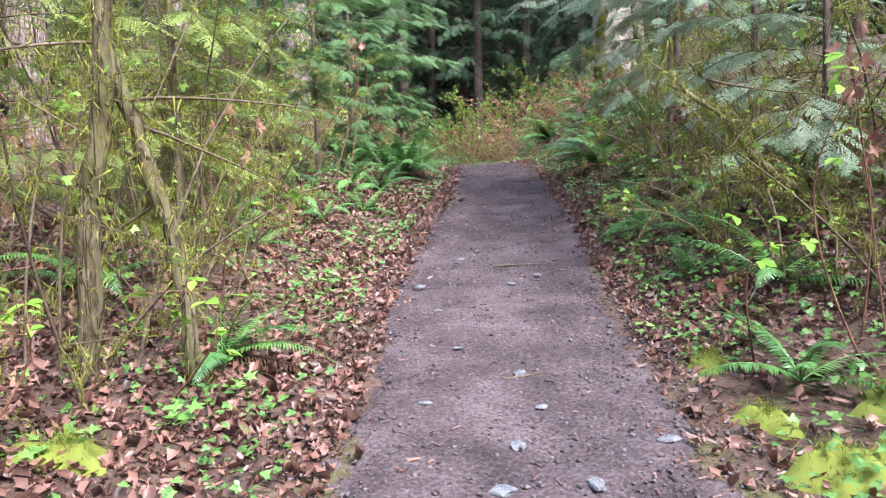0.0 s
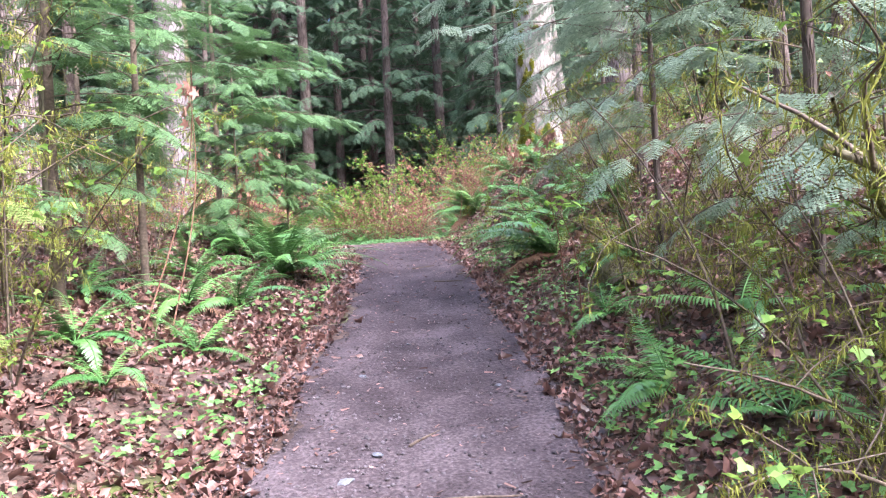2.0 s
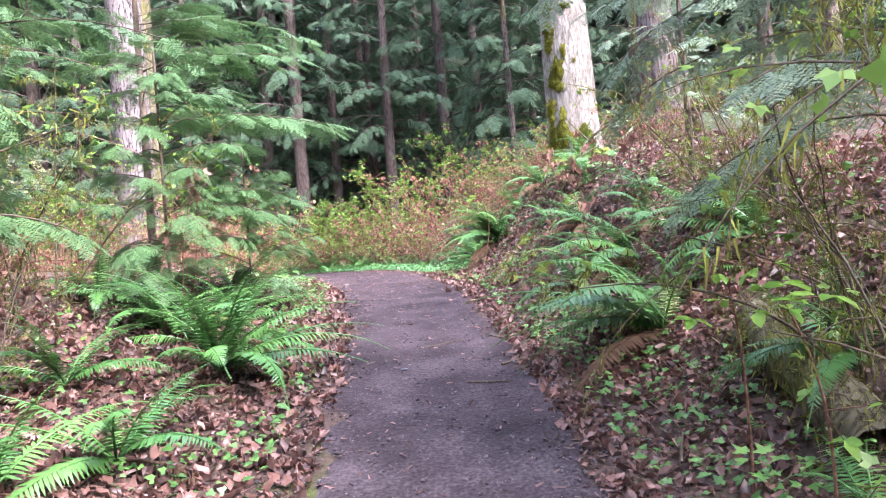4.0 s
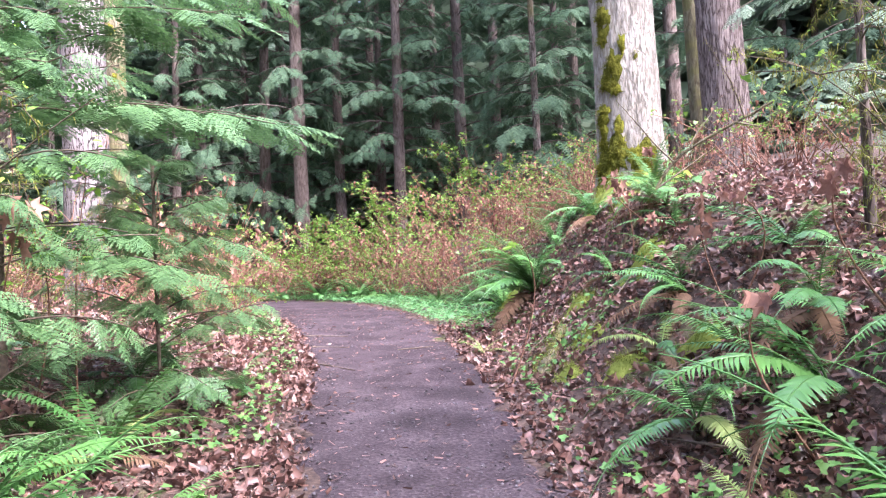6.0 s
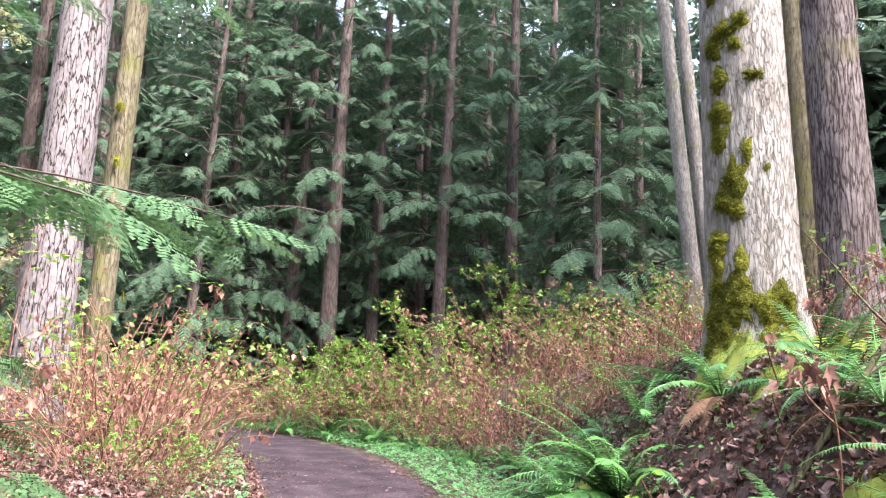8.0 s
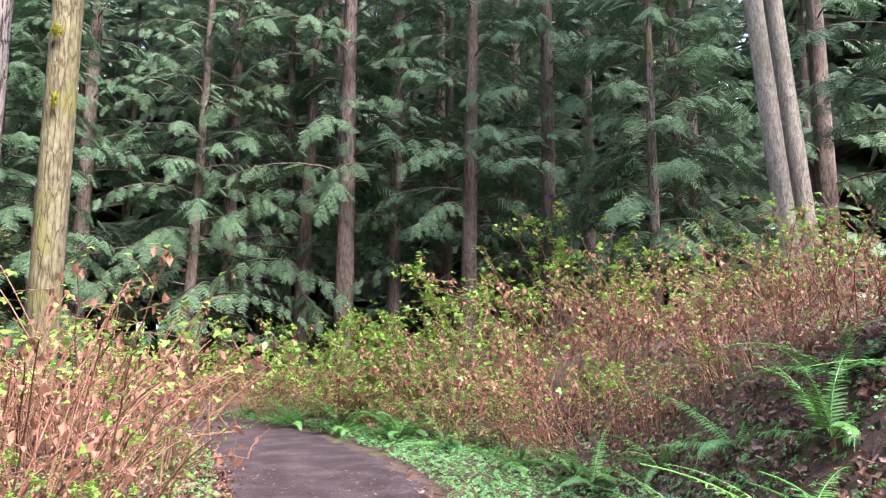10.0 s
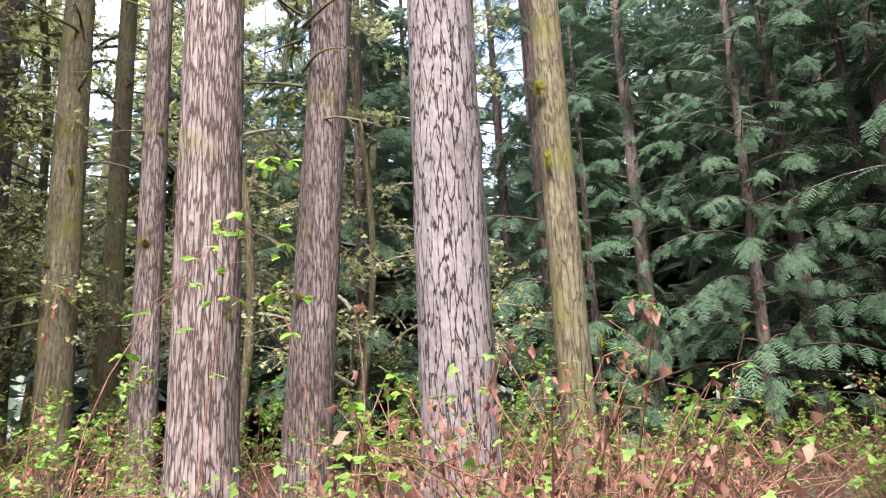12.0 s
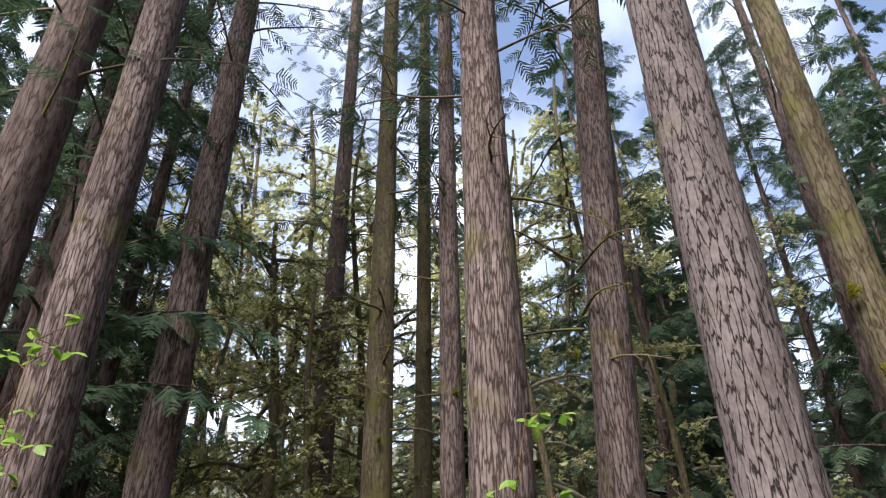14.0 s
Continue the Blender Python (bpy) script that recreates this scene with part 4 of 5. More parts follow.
# ---- saplings with fine needled sprays beside the path ----
def sapling(name, x, y, h, z0, reach, limbs, count, material, label, seed, bark=M_TWIG, r0=0.045, lean=(0, 0), size=0.5, sag=0.75, tilt=0.25, face=None, droop=0.3, near=True, boughs=()):
    r = np.random.default_rng(seed)
    t = thing(name, (x, y, ground_at(x, y)), label, "tree", "young conifers beside the path")
    part("trunk", trunk_mesh("trunk", bark, r0, 0.01, h, 12, 40, 0.006, lean, seed=seed, flare=0.15, cell=0.05, tall=0.2), t)
    for k in range(limbs):
        q = (k + r.uniform(0, 1)) / limbs
        z = z0 + (h - z0) * q
        L = reach * (1 - q) ** 0.6 * r.uniform(0.6, 1.05) + 0.15
        az = k * 2.4 + r.normal(0, 0.4)
        if face is not None and k % 2:
            az = face + r.normal(0, 0.7)
        up, bend = tilt * r.uniform(0.2, 1.3) + 0.3 * q, sag * r.uniform(0.5, 1.2)
        L *= min(1.0, 0.6 + 1.3 * q)
        if k < len(boughs):
            z, az, L, up, bend = boughs[k]
        leaf, wood = Soup(), Soup()
        conifer_branch(leaf, wood, (lean[0] * z, lean[1] * z, z), az, up, L, bend, SPRAY_NEAR if near else SPRAY_MID, count, size * (0.4 + 0.6 * L / reach), r, 0.006, droop)
        b = part("branch", wood.mesh("branch", M_TWIG, True), t)
        tagged(part("needles", leaf.mesh("needles", material), b), kind="stuff")
    return t


L_HEM, L_CED = "young hemlock with feathery bright green drooping sprays", "young cedar with grey-green drooping sprays"
sapling("young_hemlock", -1.4, 11.5, 4.4, 0.3, 1.5, 34, 14, M_NEEDLE, L_HEM, 701, M_TWIG, 0.04, (0, 0), 0.46, 0.55, 0.3, 0.25, boughs=((1.5, 0.5, 1.8, 0.15, 0.3), (1.45, 0.05, 1.5, 0.1, 0.4), (1.6, 0.9, 1.6, 0.15, 0.35), (0.85, 0.1, 1.3, 0.1, 0.5), (0.7, -0.4, 1.2, 0.1, 0.5), (2.3, 0.3, 1.5, 0.2, 0.5), (1.9, -0.3, 1.4, 0.2, 0.5)))
sapling("young_hemlock", -2.6, 9.7, 6.5, 0.7, 1.8, 36, 12, M_NEEDLE, "young hemlock with a mossy stem and thin sprays", 702, M_MOSSBARK, 0.075, (0, 0), 0.4, 0.8, 0.2, -0.5)
sapling("young_hemlock", -2.35, 6.3, 5.6, 0.8, 1.6, 34, 12, M_MOSSNEEDLE, L_HEM, 703, M_MOSSBARK, 0.05, (0.02, 0), 0.38, 0.8, 0.2, -0.6)
sapling("young_cedar", 2.6, 6.1, 6.0, 0.3, 1.6, 52, 12, M_CEDAR, L_CED, 704, M_FIRDARK, 0.036, (0, 0), 0.42, 0.95, 0.15, 3.4)
sapling("young_cedar", 2.4, 4.6, 4.6, 0.3, 1.25, 48, 11, M_CEDAR, L_CED, 705, M_FIRDARK, 0.022, (0, 0), 0.36, 0.9, 0.2, 3.3)
sapling("young_cedar", 3.05, 9.5, 5.6, 0.9, 1.5, 34, 12, M_CEDAR, L_CED, 706, M_FIRDARK, 0.05, (0, 0), 0.4, 0.95, 0.15, 3.3, boughs=((1.75, 3.1, 1.35, 0.1, 0.4), (2.1, 3.3, 1.5, 0.2, 0.5), (1.5, 2.8, 1.1, 0.1, 0.4), (2.4, 3.0, 1.6, 0.2, 0.5)))
sapling("young_hemlock", -2.3, 3.6, 5.2, 0.6, 1.3, 40, 11, M_MOSSNEEDLE, L_HEM, 707, M_MOSSBARK, 0.05, (0, 0), 0.36, 0.9, 0.2, -0.3)
sapling("young_cedar", 3.3, 11.2, 3.2, 0.5, 0.9, 16, 7, M_CEDAR, L_CED, 708, M_FIRDARK, 0.03, (0, 0), 0.34, 0.9, 0.2, 3.6)
sapling("young_hemlock", -3.1, 11.9, 5.2, 0.5, 1.7, 28, 11, M_NEEDLE, L_HEM, 709, M_TWIG, 0.04, (0, 0), 0.42, 0.7, 0.25, -0.6)
sapling("young_hemlock", -1.75, 7.6, 5.2, 0.5, 1.3, 48, 12, M_NEEDLE, L_HEM, 710, M_TWIG, 0.035, (0, 0), 0.38, 0.7, 0.25, -0.7)
sapling("young_hemlock", -1.8, 5.0, 4.6, 0.5, 1.1, 38, 11, M_MOSSNEEDLE, "young hemlock with thin drooping sprays among mossy brush", 712, M_MOSSBARK, 0.03, (0, 0), 0.34, 0.9, 0.2, -0.6)
sapling("young_hemlock", -1.4, 8.3, 5.4, 0.9, 1.15, 50, 12, M_NEEDLE, L_HEM, 713, M_TWIG, 0.03, (0, 0), 0.36, 0.7, 0.25)
sapling("young_hemlock", -0.62, 11.6, 1.4, 0.04, 0.8, 36, 11, M_NEEDLE, "low bushy young hemlock at the edge of the path", 714, M_TWIG, 0.012, (0, 0), 0.3, 0.8, 0.45, droop=0.6)
sapling("young_hemlock", -1.05, 10.6, 2.0, 0.06, 0.85, 38, 11, M_NEEDLE, "low bushy young hemlock at the edge of the path", 715, M_TWIG, 0.014, (0, 0), 0.32, 0.8, 0.4, droop=0.6)
sapling("young_cedar", 2.3, 7.4, 4.8, 0.6, 1.35, 44, 12, M_CEDAR, L_CED, 711, M_FIRDARK, 0.024, (0, 0), 0.4, 0.9, 0.2, 3.3, boughs=((1.6, 3.2, 1.5, 0.25, 0.5), (2.0, 3.0, 1.5, 0.2, 0.6), (2.4, 3.3, 1.4, 0.2, 0.6), (1.8, 2.6, 1.3, 0.2, 0.6)))


# ---- mossy brush: thin crooked stems hung with moss ----
BLADE = (np.array([(0, -0.055, 0), (0, 0.055, 0), (1, 0, 0)]), np.array([(0, 1, 2)]))


def fringe(soup, p, n, length, rad, r, hang=0.5):
    """Short moss blades standing round and hanging from a stem along p."""
    s = r.uniform(0, len(p) - 1.001, n)
    at = np.stack([np.interp(s, np.arange(len(p)), p[:, q]) for q in range(3)], 1) + r.normal(0, rad, (n, 3))
    tilt = np.where(r.uniform(0, 1, n) < hang, r.uniform(-1.5, -0.8, n), r.uniform(-0.8, 1.4, n))
    soup.stamp(*BLADE, turns(r.uniform(0, 6.28, n), tilt, r.uniform(0, 6.28, n), length * r.uniform(0.5, 1.6, n)), at)


def brush_parts(h, stems, spread_, seed, moss=26, leaf=0.25, lean=0.7):
    r = np.random.default_rng(seed)
    wood, hair, leaves = Soup(), Soup(), Soup()
    for k in range(stems):
        a, d = r.uniform(0, 6.28), spread_ * math.sqrt(r.uniform(0, 1))
        p = bent((d * math.cos(a), d * math.sin(a), -0.1), a + r.normal(0, 1), 1.5 - lean * r.uniform(0, 0.8), h * r.uniform(0.5, 1.1), r.uniform(0.1, 1.2) * lean, 8, 0.2, r)
        wood.add(*tube(p, np.linspace(0.010, 0.0025, 8), 4))
        fringe(hair, p, int(moss * 3.2), 0.034, 0.012, r)
        for _ in range(8):
            q = int(r.integers(1, 8))
            tw = bent(p[q], r.uniform(0, 6.28), r.uniform(-0.5, 0.9), r.uniform(0.2, 0.75), r.uniform(-0.2, 1.5), 6, 0.3, r)
            wood.add(*tube(tw, np.linspace(0.0035, 0.0012, 6), 3))
            fringe(hair, tw, int(moss * 3.0), 0.036, 0.013, r, 0.75)
            n = r.poisson(leaf * 6)
            if n:
                at = tw[r.integers(2, 6, n)] + r.normal(0, 0.03, (n, 3))
                leaves.stamp(*TRIO, turns(r.uniform(0, 6.28, n), r.normal(0.1, 0.4, n), r.normal(0, 0.5, n), r.uniform(0.02, 0.045, n)), at)
    return wood, hair, leaves


def brush(x, y, label, wood, hair, leaves):
    t = thing("mossy_shrub", (x, y, ground_at(x, y)), label, "shrub", "mossy brush beside the path")
    tagged(part("stem_clump", wood.mesh("stems", M_TWIG), t), kind="stuff")
    tagged(part("moss", hair.mesh("moss", M_MOSS), t, "yellow-green hanging moss"), kind="stuff")
    if leaves.n:
        tagged(part("foliage", leaves.mesh("leaves", M_LEAF), t), kind="stuff")
    return t


L_BRUSH = "tangled brush of thin brown stems hung with yellow-green moss"
BRUSH = [brush(-1.55, 4.3, L_BRUSH, *brush_parts(2.1, 11, 0.5, 831, 26, 0.5)), brush(2.15, 5.25, L_BRUSH, *brush_parts(1.6, 11, 0.45, 802, 24, 0.4, 0.9)), brush(-2.0, 7.6, L_BRUSH, *brush_parts(2.0, 8, 0.5, 803, 24, 0.6))]
for x, y, q, s in ((-1.75, 3.0, 0, 0.95), (-1.65, 5.4, 2, 0.9), (-2.6, 5.0, 0, 1.2), (-2.7, 7.0, 2, 1.2), (-1.6, 8.9, 2, 0.7), (-3.4, 8.6, 0, 1.2), (-2.1, 10.6, 2, 0.9), (-3.4, 12.2, 0, 1.1), (-2.2, 13.2, 2, 0.8),
                   (2.2, 3.7, 1, 0.95), (2.1, 6.6, 1, 0.85), (2.9, 5.0, 1, 1.2), (2.5, 7.6, 1, 0.9), (3.1, 7.1, 0, 1.0), (2.7, 2.6, 1, 1.0), (2.9, 9.7, 1, 0.8), (3.6, 10.6, 0, 0.8), (-2.6, 0.9, 0, 0.9), (-3.9, 10.2, 0, 1.2), (-4.0, 6.0, 0, 1.3), (-3.6, 2.6, 0, 1.3), (4.0, 5.2, 0, 1.2), (4.1, 8.3, 0, 1.2), (3.7, 3.0, 0, 1.1), (4.4, 11.8, 1, 0.9), (-1.6, 6.35, 2, 0.75), (-2.0, 5.8, 0, 0.95), (-1.45, 3.7, 2, 0.7), (1.95, 4.5, 1, 0.8)):
    copy_thing(BRUSH[q], pose(x, y, ground_at(x, y), 0, 0, rng.uniform(0, 360)) @ Matrix.Scale(s, 4))


def mossy_limb(name, points, r0, r1, label, seed, moss=500, size=0.03, category="branch", twigs=5):
    """A crooked limb through the points with a coat of moss."""
    r = np.random.default_rng(seed)
    pts = np.array(points, float)
    k = np.linspace(0, len(pts) - 1, 22)
    p = np.stack([np.interp(k, np.arange(len(pts)), pts[:, q]) for q in range(3)], 1)
    for _ in range(3):
        p[1:-1] = 0.25 * p[:-2] + 0.5 * p[1:-1] + 0.25 * p[2:]
    p += 0.14 * r0 * r.normal(0, 1, p.shape)
    base = p[0].copy()
    t = thing(name, base, label, category)
    part("limb", Soup().add(*tube(p - base, np.linspace(r0, r1, 22) * r.uniform(0.85, 1.15, 22), 9)).mesh("limb", M_MOSSBARK, True), t)
    hair = Soup()
    fringe(hair, p - base, moss * 2, size, r0 * 0.8, r, 0.45)
    for q in range(twigs):
        tw = bent(p[int(r.integers(6, 21))] - base, r.uniform(0, 6.28), r.uniform(-0.4, 1.2), r.uniform(0.3, 0.9), r.uniform(-0.4, 0.8), 6, 0.25, r)
        part("twig", Soup().add(*tube(tw, np.linspace(0.008, 0.002, 6), 4)).mesh("twig", M_TWIG, True), t)
        fringe(hair, tw, 120, size, 0.01, r, 0.7)
    tagged(part("moss", hair.mesh("moss", M_MOSS), t, "yellow-green moss"), kind="stuff")
    return t


zg = ground_at
mossy_limb("small_tree", [(-1.5, 3.0, zg(-1.5, 3.0) - 0.1), (-1.46, 2.98, 1.4), (-1.38, 2.96, 1.75), (-1.3, 2.95, 2.35), (-1.22, 2.95, 3.4)], 0.05, 0.032, "thin crooked mossy tree stem", 811, 900, 0.045, "tree")
mossy_limb("small_tree", [(-1.05, 3.05, zg(-1.05, 3.05) - 0.1), (-1.12, 3.05, 1.25), (-1.2, 3.02, 1.6), (-1.3, 3.0, 1.95), (-1.38, 2.98, 2.3), (-1.42, 2.98, 2.9)], 0.04, 0.024, "thin leaning dark stem with hanging moss", 812, 800, 0.05, "tree")
mossy_limb("fallen_branch", [(2.6, 4.4, zg(2.6, 4.4) - 0.05), (2.3, 4.28, 1.3), (2.06, 4.16, 1.41), (1.8, 4.02, 1.56), (1.61, 3.93, 1.68), (1.53, 3.92, 1.85), (1.25, 4.05, 2.05)], 0.036, 0.01, "leaning branch coated in bright yellow moss", 813, 1100, 0.04)
mossy_limb("fallen_branch", [(2.6, 5.6, zg(2.6, 5.6) - 0.05), (2.2, 5.0, 1.75), (1.75, 4.6, 2.05), (1.45, 4.3, 2.2)], 0.02, 0.006, "thin arching branch beside the path", 814, 200, 0.025)
mossy_limb("mossy_log", [(1.62, 12.1, zg(1.62, 12.1) + 0.02), (1.75, 12.35, zg(1.75, 12.35) + 0.04), (1.95, 12.75, zg(1.95, 12.75) + 0.04)], 0.05, 0.03, "short rotten stick covered in yellow moss on leaf litter", 815, 700, 0.03, "log", 0)
mossy_limb("mossy_log", [(2.0, 7.3, zg(2.0, 7.3) + 0.02), (2.1, 8.0, zg(2.1, 8.0) + 0.1), (2.3, 8.6, zg(2.3, 8.6) + 0.06)], 0.11, 0.08, "mossy rotten log on the bank", 816, 1500, 0.04, "log", 0)
mossy_limb("fallen_branch", [(2.5, 13.1, zg(2.5, 13.1) + 0.03), (3.0, 13.0, zg(3.0, 13.0) + 0.35), (3.6, 12.6, zg(3.6, 12.6) + 0.6)], 0.016, 0.008, "bare brown branch leaning on the bank", 817, 60, 0.02)

# a mossy maple with long curved limbs deep in the stand, and bare pale trees behind it
def limb_tree(x, y, h, r0, label, seed, limbs, reach, bark, mossy):
    r = np.random.default_rng(seed)
    t = thing("bare_tree", (x, y, ground_at(x, y)), label, "tree", "leafless trees of the wood")
    part("trunk", trunk_mesh("trunk", bark, r0, r0 * 0.3, h, 20, 60, 0.02, seed=seed, wander=0.25), t)
    hair, buds = Soup(), Soup()
    for k in range(limbs):
        z = h * r.uniform(0.12, 0.95)
        az = r.uniform(0, 6.28)
        L = reach * r.uniform(0.5, 1.1) * (1.1 - 0.5 * z / h)
        p = bent((0, 0, z), az, r.uniform(0.1, 0.9), L, r.uniform(0.2, 1.5), 9, 0.16, r)
        s = Soup().add(*tube(p, np.linspace(0.05, 0.012, 9), 5))
        if mossy:
            fringe(hair, p, 120, 0.10, 0.03, r, 0.6)
        for _ in range(7):
            q = int(r.integers(2, 9))
            tw = bent(p[q], az + r.normal(0, 1.0), r.uniform(-0.7, 1.0), L * r.uniform(0.15, 0.45), r.uniform(-0.6, 0.9), 6, 0.25, r)
            s.add(*tube(tw, np.linspace(0.018, 0.004, 6), 3))
            if mossy:
                fringe(hair, tw, 30, 0.09, 0.02, r, 0.7)
            for _ in range(3):
                t2 = bent(tw[int(r.integers(1, 6))], r.uniform(0, 6.28), r.uniform(-0.5, 1.2), L * r.uniform(0.08, 0.2), r.uniform(-0.3, 0.6), 4, 0.3, r)
                s.add(*tube(t2, np.linspace(0.007, 0.003, 4), 3))
                n = 4
                buds.stamp(*TRIO, turns(r.uniform(0, 6.28, n), r.normal(0, 0.6, n), r.normal(0, 0.6, n), r.uniform(0.05, 0.11, n)), t2[r.integers(1, 4, n)] + r.normal(0, 0.06, (n, 3)))
        part("limb", s.mesh("limb", M_DEADTWIG if mossy else M_PALETWIG, True), t)
    if hair.n:
        tagged(part("moss", hair.mesh("moss", M_MOSS), t, "yellow-green moss on the limbs"), kind="stuff")
    tagged(part("bud_haze", buds.mesh("buds", M_BUD), t, "pale yellow-green opening buds"), kind="stuff")
    return t


bare = [limb_tree(-14.5, 16.4, 11, 0.16, "crooked maple with moss-covered curving limbs", 821, 26, 3.6, M_MOSSBARK, True), limb_tree(-12.2, 21.6, 13, 0.1, "slender leafless tree with pale opening buds", 822, 18, 2.2, M_MOSSBARK, False)]
for x, y, q, s in ((-17.5, 20.2, 0, 1.1), (-18.5, 15.8, 1, 1.1), (-15.5, 22.8, 1, 1.0), (-10.3, 23.0, 1, 0.9), (-20.5, 18.8, 1, 1.2), (-9.0, 24.6, 1, 1.0), (-21.5, 15, 0, 1.2), (-13.0, 17.2, 0, 0.8), (-17, 14.2, 1, 1.0), (-24, 18, 0, 1.4), (-23, 14.5, 1, 1.5), (-25, 20.5, 1, 1.5), (-26, 16.5, 1, 1.6), (-21.5, 23.5, 1, 1.4), (-29, 14, 1, 1.7), (-28, 22, 1, 1.7), (-19.5, 13.2, 1, 1.3), (-15.8, 25.5, 1, 1.3),
                   (-19, 17.4, 1, 1.5), (-22.5, 20.2, 1, 1.7), (-24.5, 16.0, 1, 1.8), (-27, 18.6, 1, 2.0), (-22, 12.2, 1, 1.7), (-30, 20.5, 1, 2.1), (-30, 16.5, 1, 2.2), (-26, 24.5, 1, 1.9), (-18.2, 24.0, 1, 1.6), (-21.0, 27.0, 1, 1.8), (-13.5, 23.8, 1, 1.4), (-16.5, 18.6, 1, 1.3), (-33, 24, 1, 2.2), (-17.5, 29, 1, 1.8)):
    copy_thing(bare[q], pose(x, y, ground_at(x, y), 0, 0, rng.uniform(0, 360)) @ Matrix.Scale(s, 4))


# ---- what covers the ground ----
def upon(x, y):
    """Places on the ground and matrices that lay flat things along its slope."""
    e = 0.06
    z = land(x, y)[0]
    gx, gy = (land(x + e, y)[0] - z) / e, (land(x, y + e)[0] - z) / e
    nrm = np.stack([-gx, -gy, np.ones_like(gx)], 1)
    nrm /= np.linalg.norm(nrm, axis=1)[:, None]
    ax = np.stack([nrm[:, 2], np.zeros_like(gx), -nrm[:, 0]], 1)
    ax /= np.linalg.norm(ax, axis=1)[:, None]
    return np.stack([x, y, z], 1), np.stack([ax, np.cross(nrm, ax), nrm], 2)


def scatter(n, x0, x1, y0, y1, rule, seed):
    """Random places where rule(x, y, out, side), a chance, allows."""
    r = np.random.default_rng(seed)
    x, y = r.uniform(x0, x1, n), r.uniform(y0, y1, n)
    _, out, side = land(x, y)
    keep_ = r.uniform(0, 1, n) < rule(x, y, out, side)
    return x[keep_], y[keep_], r


x, y, r = scatter(190000, -3.6, 4.4, 0.6, 22, lambda x, y, o, s: np.where(o > -0.12, np.where(s > 0, 1.15, 0.95) * np.exp(-np.clip(o - 2.2, 0, 9) / 1.2) * (0.25 + 1.1 * vnoise(x * 1.3, y * 1.3, 0, 61)) * np.where((s > 0) & (y < 3.4) & (o < 0.9), 0.3, 1.0) * np.where((y > 15.5) & (s > 0), 0.5 * step(1.0, 1.5, o), 1.0), 0.10 * np.exp(np.clip(o, -9, 0) / 0.09)), 901)
p, lie = upon(x, y)
n = len(x)
flat = lie @ turns(r.uniform(0, 6.28, n), r.normal(0.1, 0.55, n), r.normal(0, 0.7, n), 0.022 + 0.05 * r.uniform(0, 1, n) ** 1.8)
p = p + np.array([0, 0, 0.014])
whole = r.uniform(0, 1, n) < 0.2
litter = Soup().stamp(CRUMPLED, MAPLE[1], flat[whole], p[whole]).stamp(*WILT, flat[~whole] * 1.15, p[~whole])
tagged(new("leaf_litter", litter.mesh("leaf_litter", M_LITTER)), "brown and pinkish fallen maple leaves on the ground", "leaves", kind="stuff")

# small green plants along the margins, denser in drifts
x, y, r = scatter(46000, -3.2, 3.6, 0.8, 24, lambda x, y, o, s: np.where(o > 0.03, np.exp(-np.clip(o - 0.4, 0, 9) / 0.7) * step(0.42, 0.58, vnoise(x * 1.7, y * 1.7, 0, 71)) + np.where((s > 0) & (o < 2.5) & (y > 8), 0.13, 0.05), 0), 902)
p, lie = upon(x, y)
n = len(x)
cover = Soup().stamp(*TRIO, lie @ turns(r.uniform(0, 6.28, n), r.normal(0.25, 0.3, n), r.normal(0, 0.3, n), r.uniform(0.016, 0.042, n)), p + np.stack([np.zeros(n), np.zeros(n), r.uniform(0.02, 0.12, n)], 1))
tagged(new("ground_cover", cover.mesh("ground_cover", M_WEED)), "low light green leafy weeds along the path margin", "plants", kind="stuff")

# clover carpet on the shelf inside the bend's outer bank
x, y, r = scatter(42000, -4.5, 3.4, 15, 26, lambda x, y, o, s: np.where((o > -0.02) & (s > 0), np.exp(-np.clip(o - 1.3, 0, 9) / 0.3) * step(15.2, 16.6, y) * 0.95, np.where((o > 0) & (s < 0), np.exp(-o / 0.22) * 0.6 * step(15, 17, y), 0)), 903)
p, lie = upon(x, y)
n = len(x)
carpet = Soup().stamp(*CLOVER, lie @ turns(r.uniform(0, 6.28, n), r.normal(0.0, 0.3, n), r.normal(0, 0.3, n), r.uniform(0.018, 0.034, n)), p + np.stack([np.zeros(n), np.zeros(n), r.uniform(0.02, 0.09, n)], 1))
tagged(new("clover_patch", carpet.mesh("clover_patch", M_CLOVER)), "carpet of bright green clover beside the bend", "plants", kind="stuff")

# moss blades on the bank
x, y, r = scatter(110000, -3.0, 4.2, 0.8, 17.5, lambda x, y, o, s: np.where(o > 0.08, step(0.60, 0.74, vnoise(x * 0.9 + 3, y * 0.9, 0, 81) * 0.7 + 0.3 * vnoise(x * 3, y * 3, 0, 82)) * np.where(s > 0, 1.0, 0.5) + np.where((s > 0) & (y < 3.6), 0.9 * np.exp(-np.clip(o - 0.5, 0, 9) / 0.3) * step(0.35, 0.6, vnoise(x * 2.4, y * 2.4, 0, 83)), 0), 0), 904)
p, lie = upon(x, y)
n = len(x)
tuft = Soup().stamp(*BLADE, lie @ turns(r.uniform(0, 6.28, n), r.uniform(0.4, 1.4, n), r.uniform(0, 6.28, n), r.uniform(0.015, 0.04, n)), p)
tagged(new("ground_moss", tuft.mesh("ground_moss", M_MOSSBRIGHT)), "yellow-green moss tufts on the bank", "moss", kind="stuff")


